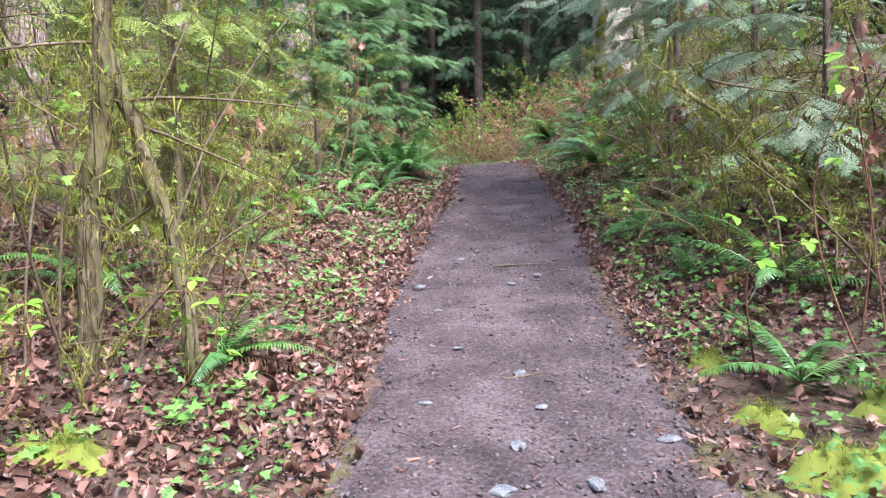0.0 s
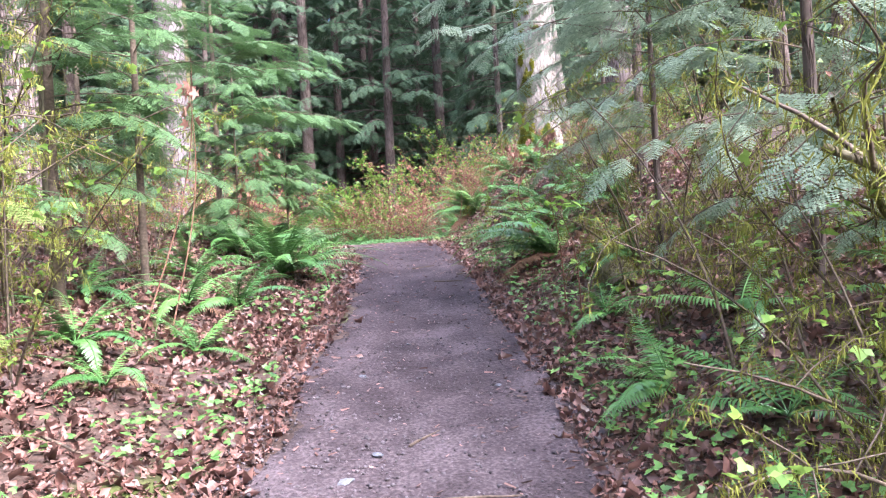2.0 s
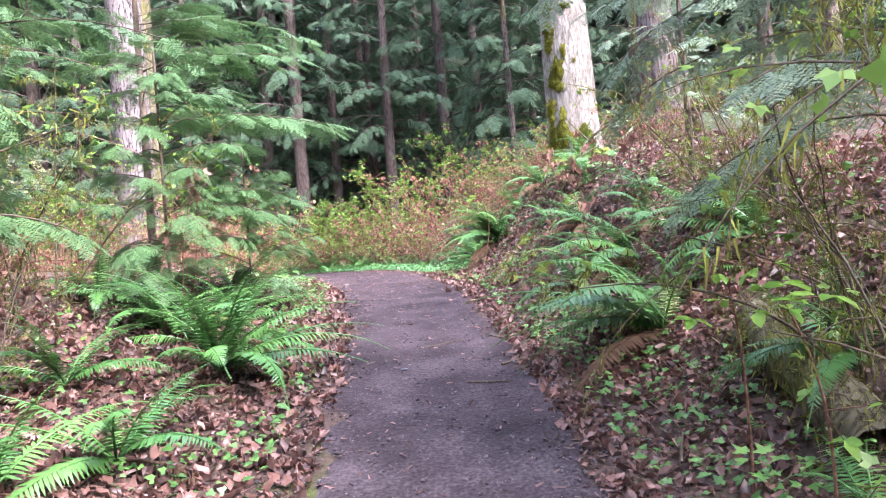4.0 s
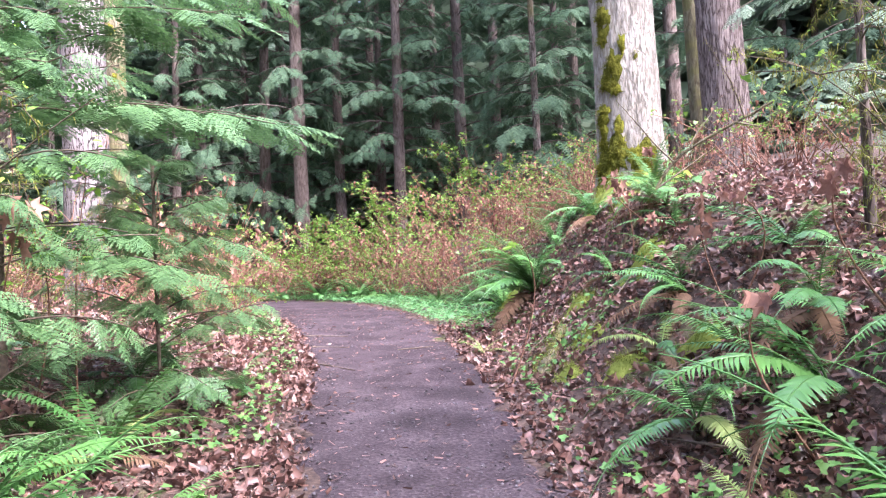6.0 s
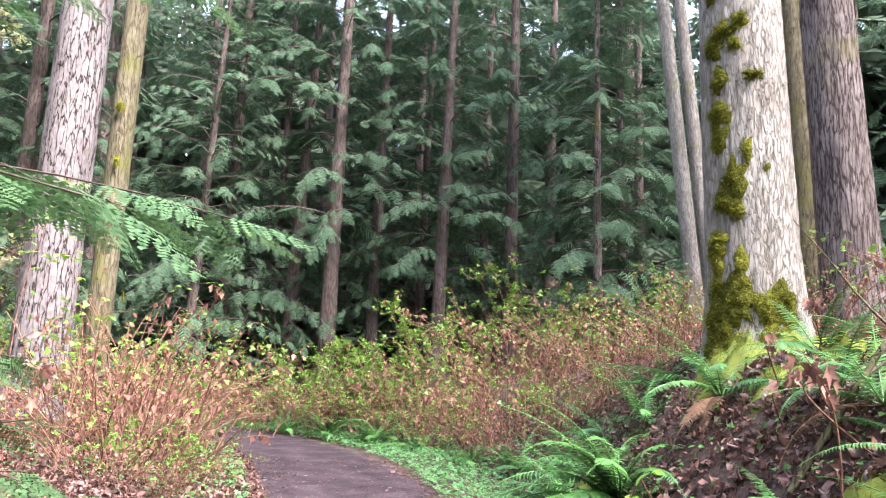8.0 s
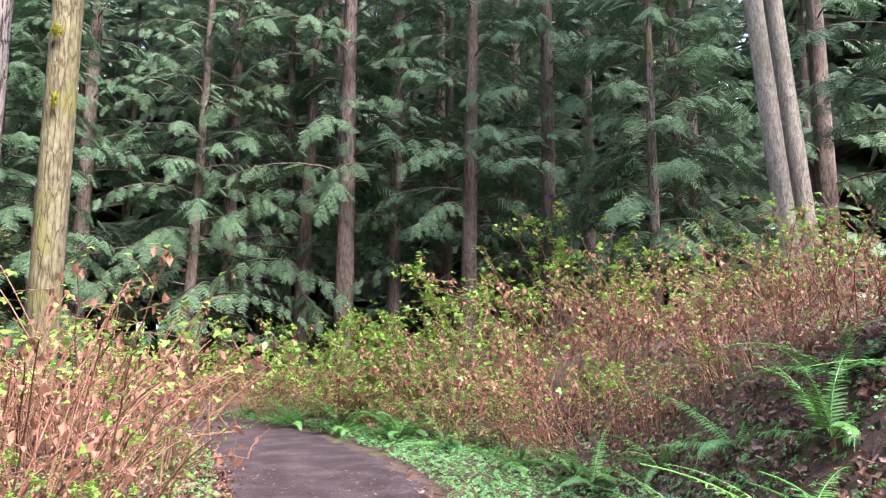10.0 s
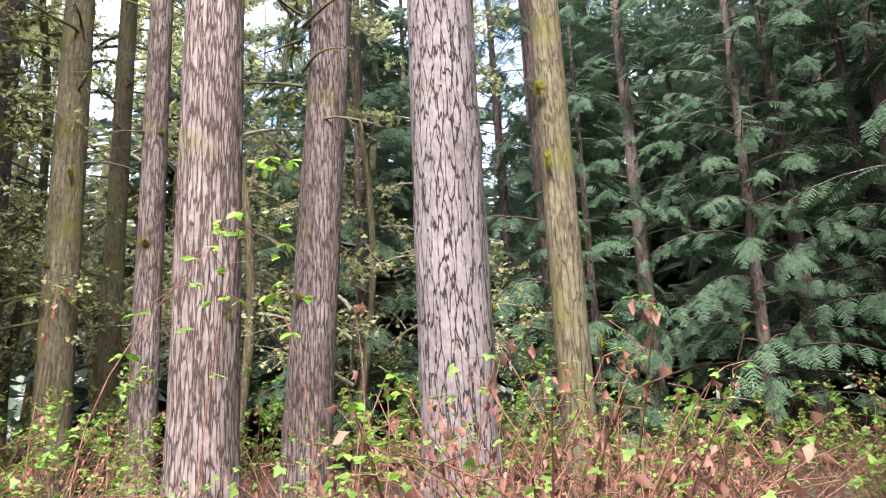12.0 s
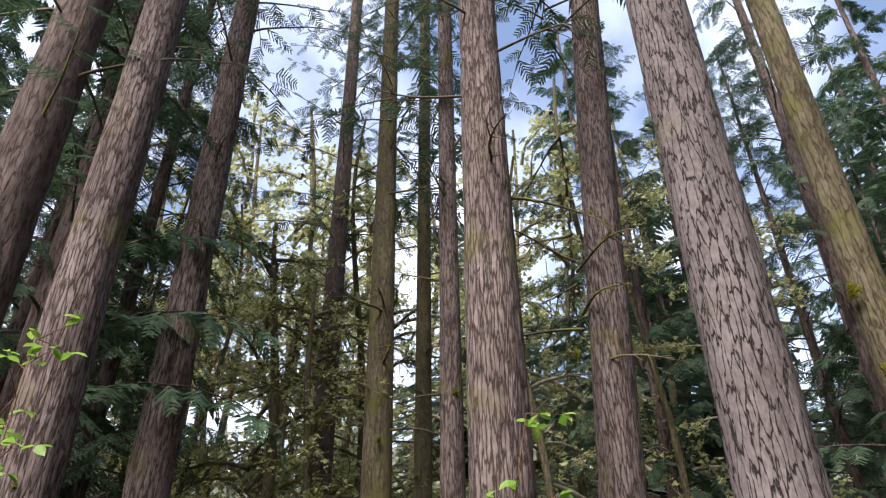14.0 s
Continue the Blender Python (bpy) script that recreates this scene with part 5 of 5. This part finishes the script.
def moss_cushion(x, y, rad, high, seed):
    r = np.random.default_rng(seed)
    t = thing("moss_cushion", (x, y, ground_at(x, y)), "soft bright yellow-green cushion of moss", "moss", "moss cushions on the bank")
    th, ph = np.meshgrid(np.arange(24) * 2 * math.pi / 24, np.linspace(0, 1, 9))
    R = rad * ph * (0.55 + 0.9 * vnoise(np.cos(th) * 2 + 5, np.sin(th) * 2 + 5, seed, 3))
    X, Y = np.cos(th) * R, np.sin(th) * R
    zz = land(X + x, Y + y)[0] - ground_at(x, y) + high * (1 - ph ** 2) * (0.3 + 1.1 * vnoise(X * 14 + 9, Y * 14 + 9, seed, 4)) - 0.015 * ph
    v = np.stack([X, Y, zz], 2).reshape(-1, 3)
    i = (np.arange(8)[:, None] * 24)
    j, k = np.arange(24), (np.arange(24) + 1) % 24
    part("cushion", Soup().add(v, np.stack([i + j, i + k, i + 24 + k, i + 24 + j], 2).reshape(-1, 4)).mesh("cushion", M_MOSSBRIGHT, True), t)
    n = int(1500 * rad / 0.3)
    q = r.integers(0, len(v), n)
    tagged(part("tuft_cover", Soup().stamp(*BLADE, turns(r.uniform(0, 6.28, n), r.uniform(0.3, 1.5, n), r.uniform(0, 6.28, n), r.uniform(0.015, 0.035, n)), v[q] + r.normal(0, 0.018, (n, 3))).mesh("tufts", M_MOSSBRIGHT), t), kind="stuff")


for q, (x, y, a, b) in enumerate(((1.55, 2.25, 0.26, 0.12), (1.35, 1.95, 0.2, 0.10), (1.75, 2.7, 0.22, 0.11), (1.22, 2.75, 0.14, 0.07), (1.3, 2.35, 0.18, 0.09), (1.2, 3.3, 0.13, 0.06), (-1.35, 2.5, 0.16, 0.08), (3.35, 15.25, 0.36, 0.16), (3.65, 15.2, 0.34, 0.16), (3.1, 15.2, 0.25, 0.12), (2.9, 14.0, 0.22, 0.08), (3.4, 14.1, 0.25, 0.1), (2.3, 11.2, 0.16, 0.07), (1.75, 11.9, 0.12, 0.05), (2.15, 13.0, 0.2, 0.08), (2.55, 12.6, 0.22, 0.08), (2.0, 12.3, 0.16, 0.06),
                                   (3.05, 14.75, 0.32, 0.12), (3.35, 14.7, 0.26, 0.1), (1.95, 11.5, 0.15, 0.06), (2.15, 15.75, 0.24, 0.1), (-1.9, 6.5, 0.28, 0.1), (-2.0, 5.2, 0.24, 0.1))):
    moss_cushion(x, y, a, b, 920 + q)

# moss pads on the maple's bole and on the firs
def bark_moss(tree, r0, seed, pads, top, facing, spread_, size=0.05, lean=(0, 0), wide=0.1, flare=0.3):
    """Lumpy pads of moss that cling to a bole, each with a shaggy skin of blades."""
    r = np.random.default_rng(seed)
    for k in range(pads):
        z0, a0 = top * (k + r.uniform(0, 1)) / pads, facing + r.normal(0, spread_)
        w, t_, bulge = wide * r.uniform(0.5, 1.2), wide * r.uniform(0.7, 1.9), wide * r.uniform(0.15, 0.5)
        th, ph = np.meshgrid(np.arange(18) * 2 * math.pi / 18, np.linspace(0, 1, 7))
        edge = ph * (0.3 + 1.3 * vnoise(np.cos(th) * 2.6 + 7, np.sin(th) * 2.6 + 7, k, seed))
        da, dz = edge * np.cos(th) * w / r0, edge * np.sin(th) * t_
        z = z0 + dz
        R = r0 * (1 - 0.45 * np.clip(z, 0, 20) / 20) * (1 + flare * np.exp(-np.clip(z + 0.1, 0, None) / 0.35)) + bulge * (1 - ph ** 2) * (0.15 + 1.3 * vnoise(da * r0 * 38, dz * 38, k, seed + 1)) - 0.012 * ph
        v = np.stack([np.cos(a0 + da) * R + lean[0] * z, np.sin(a0 + da) * R + lean[1] * z, z], 2).reshape(-1, 3)
        i, j, m = np.arange(6)[:, None] * 18, np.arange(18), (np.arange(18) + 1) % 18
        s = Soup().add(v, np.stack([i + j, i + m, i + 18 + m, i + 18 + j], 2).reshape(-1, 4))
        n = int(5000 * w)
        q = r.integers(0, len(v), n * 2)
        s.stamp(*BLADE, turns(a0 + r.normal(0, 0.9, n * 2), r.uniform(-1.3, 0.6, n * 2), r.uniform(0, 6.28, n * 2), size * r.uniform(0.4, 1.1, n * 2)), v[q] + r.normal(0, 0.012, (n * 2, 3)))
        tagged(part("moss_pad", s.mesh("moss_pad", M_MOSSPAD, True), tree, "shaggy olive-yellow moss pad"), kind="stuff")


bark_moss(maple, 0.365, 941, 30, 7.0, radians(206), 0.22, 0.04, (-0.012, 0), 0.12)
bark_moss(maple, 0.365, 942, 18, 6.5, radians(232), 0.20, 0.035, (-0.012, 0), 0.09)
bark_moss(maple, 0.365, 943, 9, 0.5, radians(240), 0.8, 0.04, (-0.012, 0), 0.13)
bark_moss(maple, 0.365, 944, 5, 5.5, radians(275), 0.3, 0.03, (-0.012, 0), 0.05)
for ob in [o for o in scene.objects if o.name.startswith("fir_tree") and o.type == "EMPTY" and o.location.x < -3]:
    bark_moss(ob, 0.32 if ob.location.x > -8.5 else 0.27, 950 + int(ob.location.x * 7), 3, 6.5, radians(-20), 0.9, 0.035, (0, 0), 0.06)


# ---- leafy plants, single stones and sticks ----
PLANT_LEAF = Soup().add(*MAPLE).mesh("leaf", M_WEED2)


def plant(x, y, size, seed):
    r = np.random.default_rng(seed)
    t = thing("leafy_plant", (x, y, ground_at(x, y)), "small plant with rounded light green lobed leaves", "plant", "leafy plants beside the path")
    for k in range(int(r.integers(6, 11))):
        a, d, z = r.uniform(0, 6.28), r.uniform(0.02, 0.13) * size, r.uniform(0.03, 0.11) * size
        lf = part("leaf", PLANT_LEAF, t)
        lf.matrix_basis = pose(d * math.cos(a), d * math.sin(a), z, r.normal(0, 14), r.normal(0, 16), math.degrees(a)) @ Matrix.Scale(size * r.uniform(0.025, 0.05), 4)
    return t


for q, (x, y, s) in enumerate(((-0.42, 6.25, 1.2), (-0.62, 6.5, 1.1), (-0.75, 6.05, 1.0), (-0.95, 5.1, 1.2), (-0.8, 4.75, 1.0), (-0.6, 7.35, 1.2), (-0.35, 7.6, 1.0), (-1.1, 5.6, 0.9), (-0.9, 3.0, 1.0), (-1.05, 2.7, 1.2), (-1.35, 2.4, 1.5), (-1.2, 3.7, 0.9),
                                (1.3, 5.5, 1.2), (1.45, 5.8, 1.3), (1.35, 6.2, 1.2), (1.5, 6.45, 1.3), (1.42, 5.2, 1.0), (1.6, 6.0, 1.4), (1.25, 4.9, 0.9), (1.45, 6.9, 1.1), (1.7, 7.35, 1.2), (1.15, 4.1, 0.9), (1.05, 3.6, 0.9), (1.35, 3.5, 1.1), (1.5, 9.6, 1.1), (1.62, 10.0, 1.0), (1.55, 10.4, 0.9), (1.75, 11.2, 1.0),
                                (-0.35, 9.95, 1.3), (-0.6, 9.9, 1.4), (-0.2, 10.3, 1.1), (-0.15, 11.6, 1.2), (-0.25, 12.1, 1.3), (-0.3, 12.6, 1.0), (-0.75, 15.2, 1.1), (-1.05, 16.0, 1.2), (1.35, 13.9, 0.9), (2.2, 12.1, 1.0), (1.9, 9.0, 1.0), (-1.0, 13.4, 1.2))):
    plant(x, y, s, 1000 + q)


def stone(x, y, size, seed):
    r = np.random.default_rng(seed)
    bm = bmesh.new()
    bmesh.ops.create_icosphere(bm, subdivisions=2, radius=1)
    sx, sy, sz = size * r.uniform(0.8, 1.3), size * r.uniform(0.6, 1.0), size * r.uniform(0.25, 0.45)
    for v_ in bm.verts:
        k = 1 + 0.5 * noise.noise(v_.co * 1.3 + Vector((seed, 0, 0)))
        v_.co = Vector((v_.co.x * sx * k, v_.co.y * sy * k, v_.co.z * sz * k))
    me = bpy.data.meshes.new("stone")
    bm.to_mesh(me)
    bm.free()
    me.materials.append(M_STONE)
    ob = tagged(new("stone", me), "pale bluish-grey flat stone set in the path", "stone", "stones in the path")
    ob.matrix_basis = pose(x, y, ground_at(x, y) + 0.022 + sz * 0.15, 0, 0, r.uniform(0, 360))


for q, (x, y, s) in enumerate(((-0.17, 4.67, 0.045), (0.12, 5.39, 0.03), (0.43, 4.74, 0.03), (-0.29, 4.58, 0.025), (0.25, 2.65, 0.035), (0.17, 2.35, 0.045), (0.48, 2.35, 0.04), (0.33, 3.3, 0.035), (0.38, 2.95, 0.03), (-0.05, 4.2, 0.025), (0.62, 4.9, 0.03), (0.25, 5.6, 0.025), (0.8, 2.6, 0.035), (0.5, 7.2, 0.02), (0.2, 6.6, 0.025), (0.9, 6.3, 0.02), (0.55, 9.3, 0.02), (0.05, 3.6, 0.03), (-0.1, 3.0, 0.025))):
    stone(x, y, s, q + 3)

# gravel and grit in the path's surface
x, y, r = scatter(75000, -1.2, 1.8, 1.2, 17, lambda x, y, o, s: np.where(o < 0.1, np.where(y < 6, 1.0, 0.12 + 0.88 * np.exp(-(y - 6) / 3)) * (0.25 + 0.75 * vnoise(x * 2, y * 2, 0, 91)), 0), 905)
n = len(x)
z = land(x, y)[0] + 0.02
pebble = (np.array([(1, 0, 0), (-0.5, 0.85, 0), (-0.5, -0.85, 0.1), (0.1, 0.1, 0.75), (0, 0, -0.7)]), np.array([(0, 1, 3), (1, 2, 3), (2, 0, 3), (1, 0, 4), (2, 1, 4), (0, 2, 4)]))
grit = Soup().stamp(*pebble, turns(r.uniform(0, 6.28, n), r.normal(0, 0.4, n), r.normal(0, 0.4, n), 0.004 + 0.012 * r.uniform(0, 1, n) ** 4), np.stack([x, y, z], 1))
tagged(new("gravel", grit.mesh("gravel", M_GRIT)), "scattered fine grey gravel on the path", "gravel", kind="stuff")

# crumbs of bark, needles and leaf on the path and its margin
x, y, r = scatter(70000, -3, 4.0, 0.8, 20, lambda x, y, o, s: np.where(o < 0.4, 0.12 + 0.9 * np.exp(-np.abs(o - 0.03) / 0.2), np.where(o < 3, 0.45 * np.exp(-np.clip(o - 1.5, 0, 9)), 0)), 906)
n = len(x)
z = land(x, y)[0] + np.where(land(x, y)[1] < 0, 0.022, 0.012)
crumb = Soup().stamp(np.array([(0, -0.12, 0), (1, -0.08, 0.08), (1, 0.1, 0.04), (0, 0.12, 0.06)]), np.array([(0, 1, 2, 3)]), turns(r.uniform(0, 6.28, n), r.normal(0, 0.2, n), r.normal(0, 0.5, n), np.where(land(x, y)[1] > 0.2, 1.7, 1.0) * r.uniform(0.012, 0.05, n)), np.stack([x, y, z], 1))
tagged(new("forest_debris", crumb.mesh("forest_debris", M_LITTER)), "brown bark crumbs and needles along the path edge", "debris", kind="stuff")


def stick(x, y, az, L, seed, rad=0.007):
    r = np.random.default_rng(seed)
    p = bent((-L / 2, 0, 0), 0, 0, L, 0.0, 8, 0.10, r)
    ob = tagged(new("stick", Soup().add(*tube(p, np.linspace(rad, rad * 0.5, 8), 6)).mesh("stick", M_TWIG, True)), "thin dark fallen stick on the path", "stick", "fallen sticks")
    c, s_ = math.cos(az) * L / 2, math.sin(az) * L / 2
    za, zb = ground_at(x - c, y - s_), ground_at(x + c, y + s_)
    ob.matrix_basis = pose(x, y, (za + zb) / 2 + 0.024, 0, -math.degrees(math.atan2(zb - za, L)), math.degrees(az))


for q, (x, y, az, L) in enumerate(((0.55, 5.2, 0.05, 0.42), (0.45, 5.75, 0.9, 0.2), (0.35, 3.25, 0.05, 0.2), (0.05, 15.1, -0.1, 0.5), (0.15, 14.2, -0.3, 0.35), (0.3, 13.2, -0.5, 0.5), (1.0, 8.9, -0.4, 0.3), (0.9, 13.9, 0.3, 0.3), (0.85, 9.8, 0.2, 0.25), (-0.1, 7.7, 0.1, 0.3), (-0.6, 4.2, 0.9, 0.4), (1.3, 9.3, 0.6, 0.5), (1.6, 8.0, 1.2, 0.6), (-0.9, 5.6, -0.5, 0.6), (1.9, 12.9, 0.7, 0.7), (2.3, 11.0, 2.6, 0.8), (2.2, 12.4, 0.4, 0.7), (2.5, 13.6, 2.4, 0.9), (1.9, 10.4, 1.9, 0.6), (2.6, 12.2, 1.2, 0.8), (2.1, 9.5, 2.7, 0.7))):
    stick(x, y, az, L, q + 1300)


# ---- single sprigs: hanging dead leaves and fresh green shoots ----
DEAD_LEAF = [Soup().add(MAPLE[0] * np.array([1, 0.55 + 0.2 * q, 1]) + np.stack([np.zeros(12), np.zeros(12), 0.5 * np.abs(MAPLE[0][:, 1])], 1), MAPLE[1]).mesh("leaf", M_DEADLEAF2) for q in range(2)]
GREEN_LEAF = Soup().add(*oval_leaf(0.3, 0.08)).mesh("leaf", M_SHOOT)


def sprig(foot, top, leaves, green, label, seed, size=0.07, rad=0.006):
    """A thin stem from the ground to a tip, with leaves on the upper part of it."""
    r = np.random.default_rng(seed)
    x, y = foot
    z = ground_at(x, y)
    t = thing("green_shoot" if green else "dead_leaf_sprig", (x, y, z), label, "sapling", "sprigs beside the path")
    end = np.array(top) - np.array([x, y, z])
    k = np.linspace(0, 1, 10)[:, None]
    bow = np.array([r.normal(0, 0.12), r.normal(0, 0.12), 0.1])
    p = k * end + np.sin(k * math.pi) * bow
    part("stem", Soup().add(*tube(p, np.linspace(rad, 0.002, 10), 5)).mesh("stem", M_CANE, True), t)
    for q in range(leaves):
        s = 1.0 if green and q < 4 else r.uniform(0.45, 1.0) if green else r.uniform(0.75, 1.0)
        at = np.array([np.interp(s * 9, np.arange(10), p[:, c]) for c in range(3)])
        if green:
            off = r.normal(0, 0.09, 3) * np.array([1, 1, 0.6])
            part("twig", Soup().add(*tube([at, at + off * 0.6, at + off], (0.0025, 0.002, 0.0012), 3)).mesh("twig", M_CANE), t)
            for w in range(3):
                lf = part("leaf", GREEN_LEAF, t)
                lf.matrix_basis = pose(*(at + off), r.normal(0, 25), r.uniform(-10, 40), r.uniform(0, 360)) @ Matrix.Scale(size * r.uniform(0.6, 1.1), 4)
        else:
            lf = part("leaf", DEAD_LEAF[q % 2], t)
            lf.matrix_basis = pose(*(at + r.normal(0, 0.025, 3)), r.normal(0, 35), r.uniform(50, 100), r.uniform(0, 360)) @ Matrix.Scale(size * r.uniform(0.7, 1.2), 4)
    return t


L_D, L_G = "thin stem with shrivelled orange-brown leaves hanging from it", "slender shoot with fresh light green leaves"
for q, (foot, top, n) in enumerate((((-1.15, 7.3), (-0.74, 7.15, 3.14), 6), ((-1.0, 7.4), (-0.85, 7.5, 3.1), 4), ((1.9, 3.1), (1.62, 2.95, 2.1), 6), ((1.9, 3.3), (1.75, 3.1, 1.75), 5), ((2.5, 12.7), (2.3, 12.55, 3.3), 6), ((2.75, 12.9), (2.5, 12.7, 3.2), 5), ((2.6, 12.4), (2.35, 12.1, 2.95), 5),
                                     ((-1.3, 13.6), (-1.1, 13.6, 3.15), 6), ((-1.4, 13.4), (-1.25, 13.3, 2.9), 5), ((-0.95, 10.5), (-0.72, 10.35, 3.05), 7), ((-1.1, 10.3), (-0.9, 10.2, 2.7), 5), ((-2.2, 17.0), (-2.3, 17.2, 3.55), 5), ((-2.4, 17.2), (-2.55, 17.5, 3.3), 5),
                                     ((-2.2, 16.2), (-1.97, 16.35, 4.05), 2), ((-1.8, 17.0), (-1.6, 16.95, 3.9), 3), ((-5.3, 16.0), (-5.4, 16.2, 4.75), 4), ((-1.9, 16.8), (-1.75, 17.1, 3.8), 3), ((-1.5, 5.0), (-1.35, 4.8, 2.1), 5), ((1.55, 3.35), (1.25, 3.25, 1.0), 4), ((-1.3, 4.2), (-1.0, 4.0, 1.9), 4), ((3.2, 17.5), (3.0, 17.4, 3.6), 4), ((0.9, 22.3), (0.8, 22.1, 3.6), 4), ((2.4, 20.6), (2.3, 20.4, 3.9), 5), ((2.9, 13.9), (2.7, 13.6, 3.45), 7), ((3.2, 13.7), (3.1, 13.4, 3.5), 7), ((2.7, 13.5), (2.6, 13.2, 3.2), 6), ((3.4, 14.3), (3.2, 14.0, 3.7), 7), ((2.3, 10.6), (2.0, 10.5, 2.95), 6), ((2.5, 11.2), (2.25, 11.0, 3.1), 7), ((2.6, 10.0), (2.3, 9.9, 3.05), 6), ((2.1, 9.9), (1.95, 9.8, 2.6), 5))):
    sprig(foot, top, n, False, L_D, 1500 + q)
for q, (foot, top, n) in enumerate((((-2.3, 15.75), (-2.2, 15.98, 4.75), 17), ((-2.45, 15.5), (-2.28, 15.8, 4.3), 8), ((-2.7, 14.2), (-2.6, 14.05, 4.95), 22), ((-2.75, 14.0), (-2.7, 13.95, 4.6), 15), ((-2.0, 15.9), (-2.15, 16.05, 4.1), 7), ((-2.35, 16.6), (-2.5, 17.0, 3.7), 9), ((-2.1, 16.2), (-2.25, 16.6, 3.5), 8),
                                     ((1.55, 6.9), (1.4, 6.8, 2.1), 8), ((1.6, 7.4), (1.45, 7.2, 2.2), 8), ((1.75, 3.0), (1.6, 2.8, 1.9), 6), ((-1.15, 2.9), (-1.0, 2.8, 1.15), 7), ((-0.9, 11.2), (-0.75, 11.0, 3.2), 8), ((-1.0, 10.9), (-0.85, 10.7, 2.9), 7), ((1.35, 3.15), (1.3, 3.0, 1.25), 6), ((-1.6, 2.3), (-1.45, 2.2, 1.2), 8), ((1.4, 12.0), (1.45, 11.9, 2.9), 3))):
    sprig(foot, top, n, True, L_G, 1600 + q, 0.07)
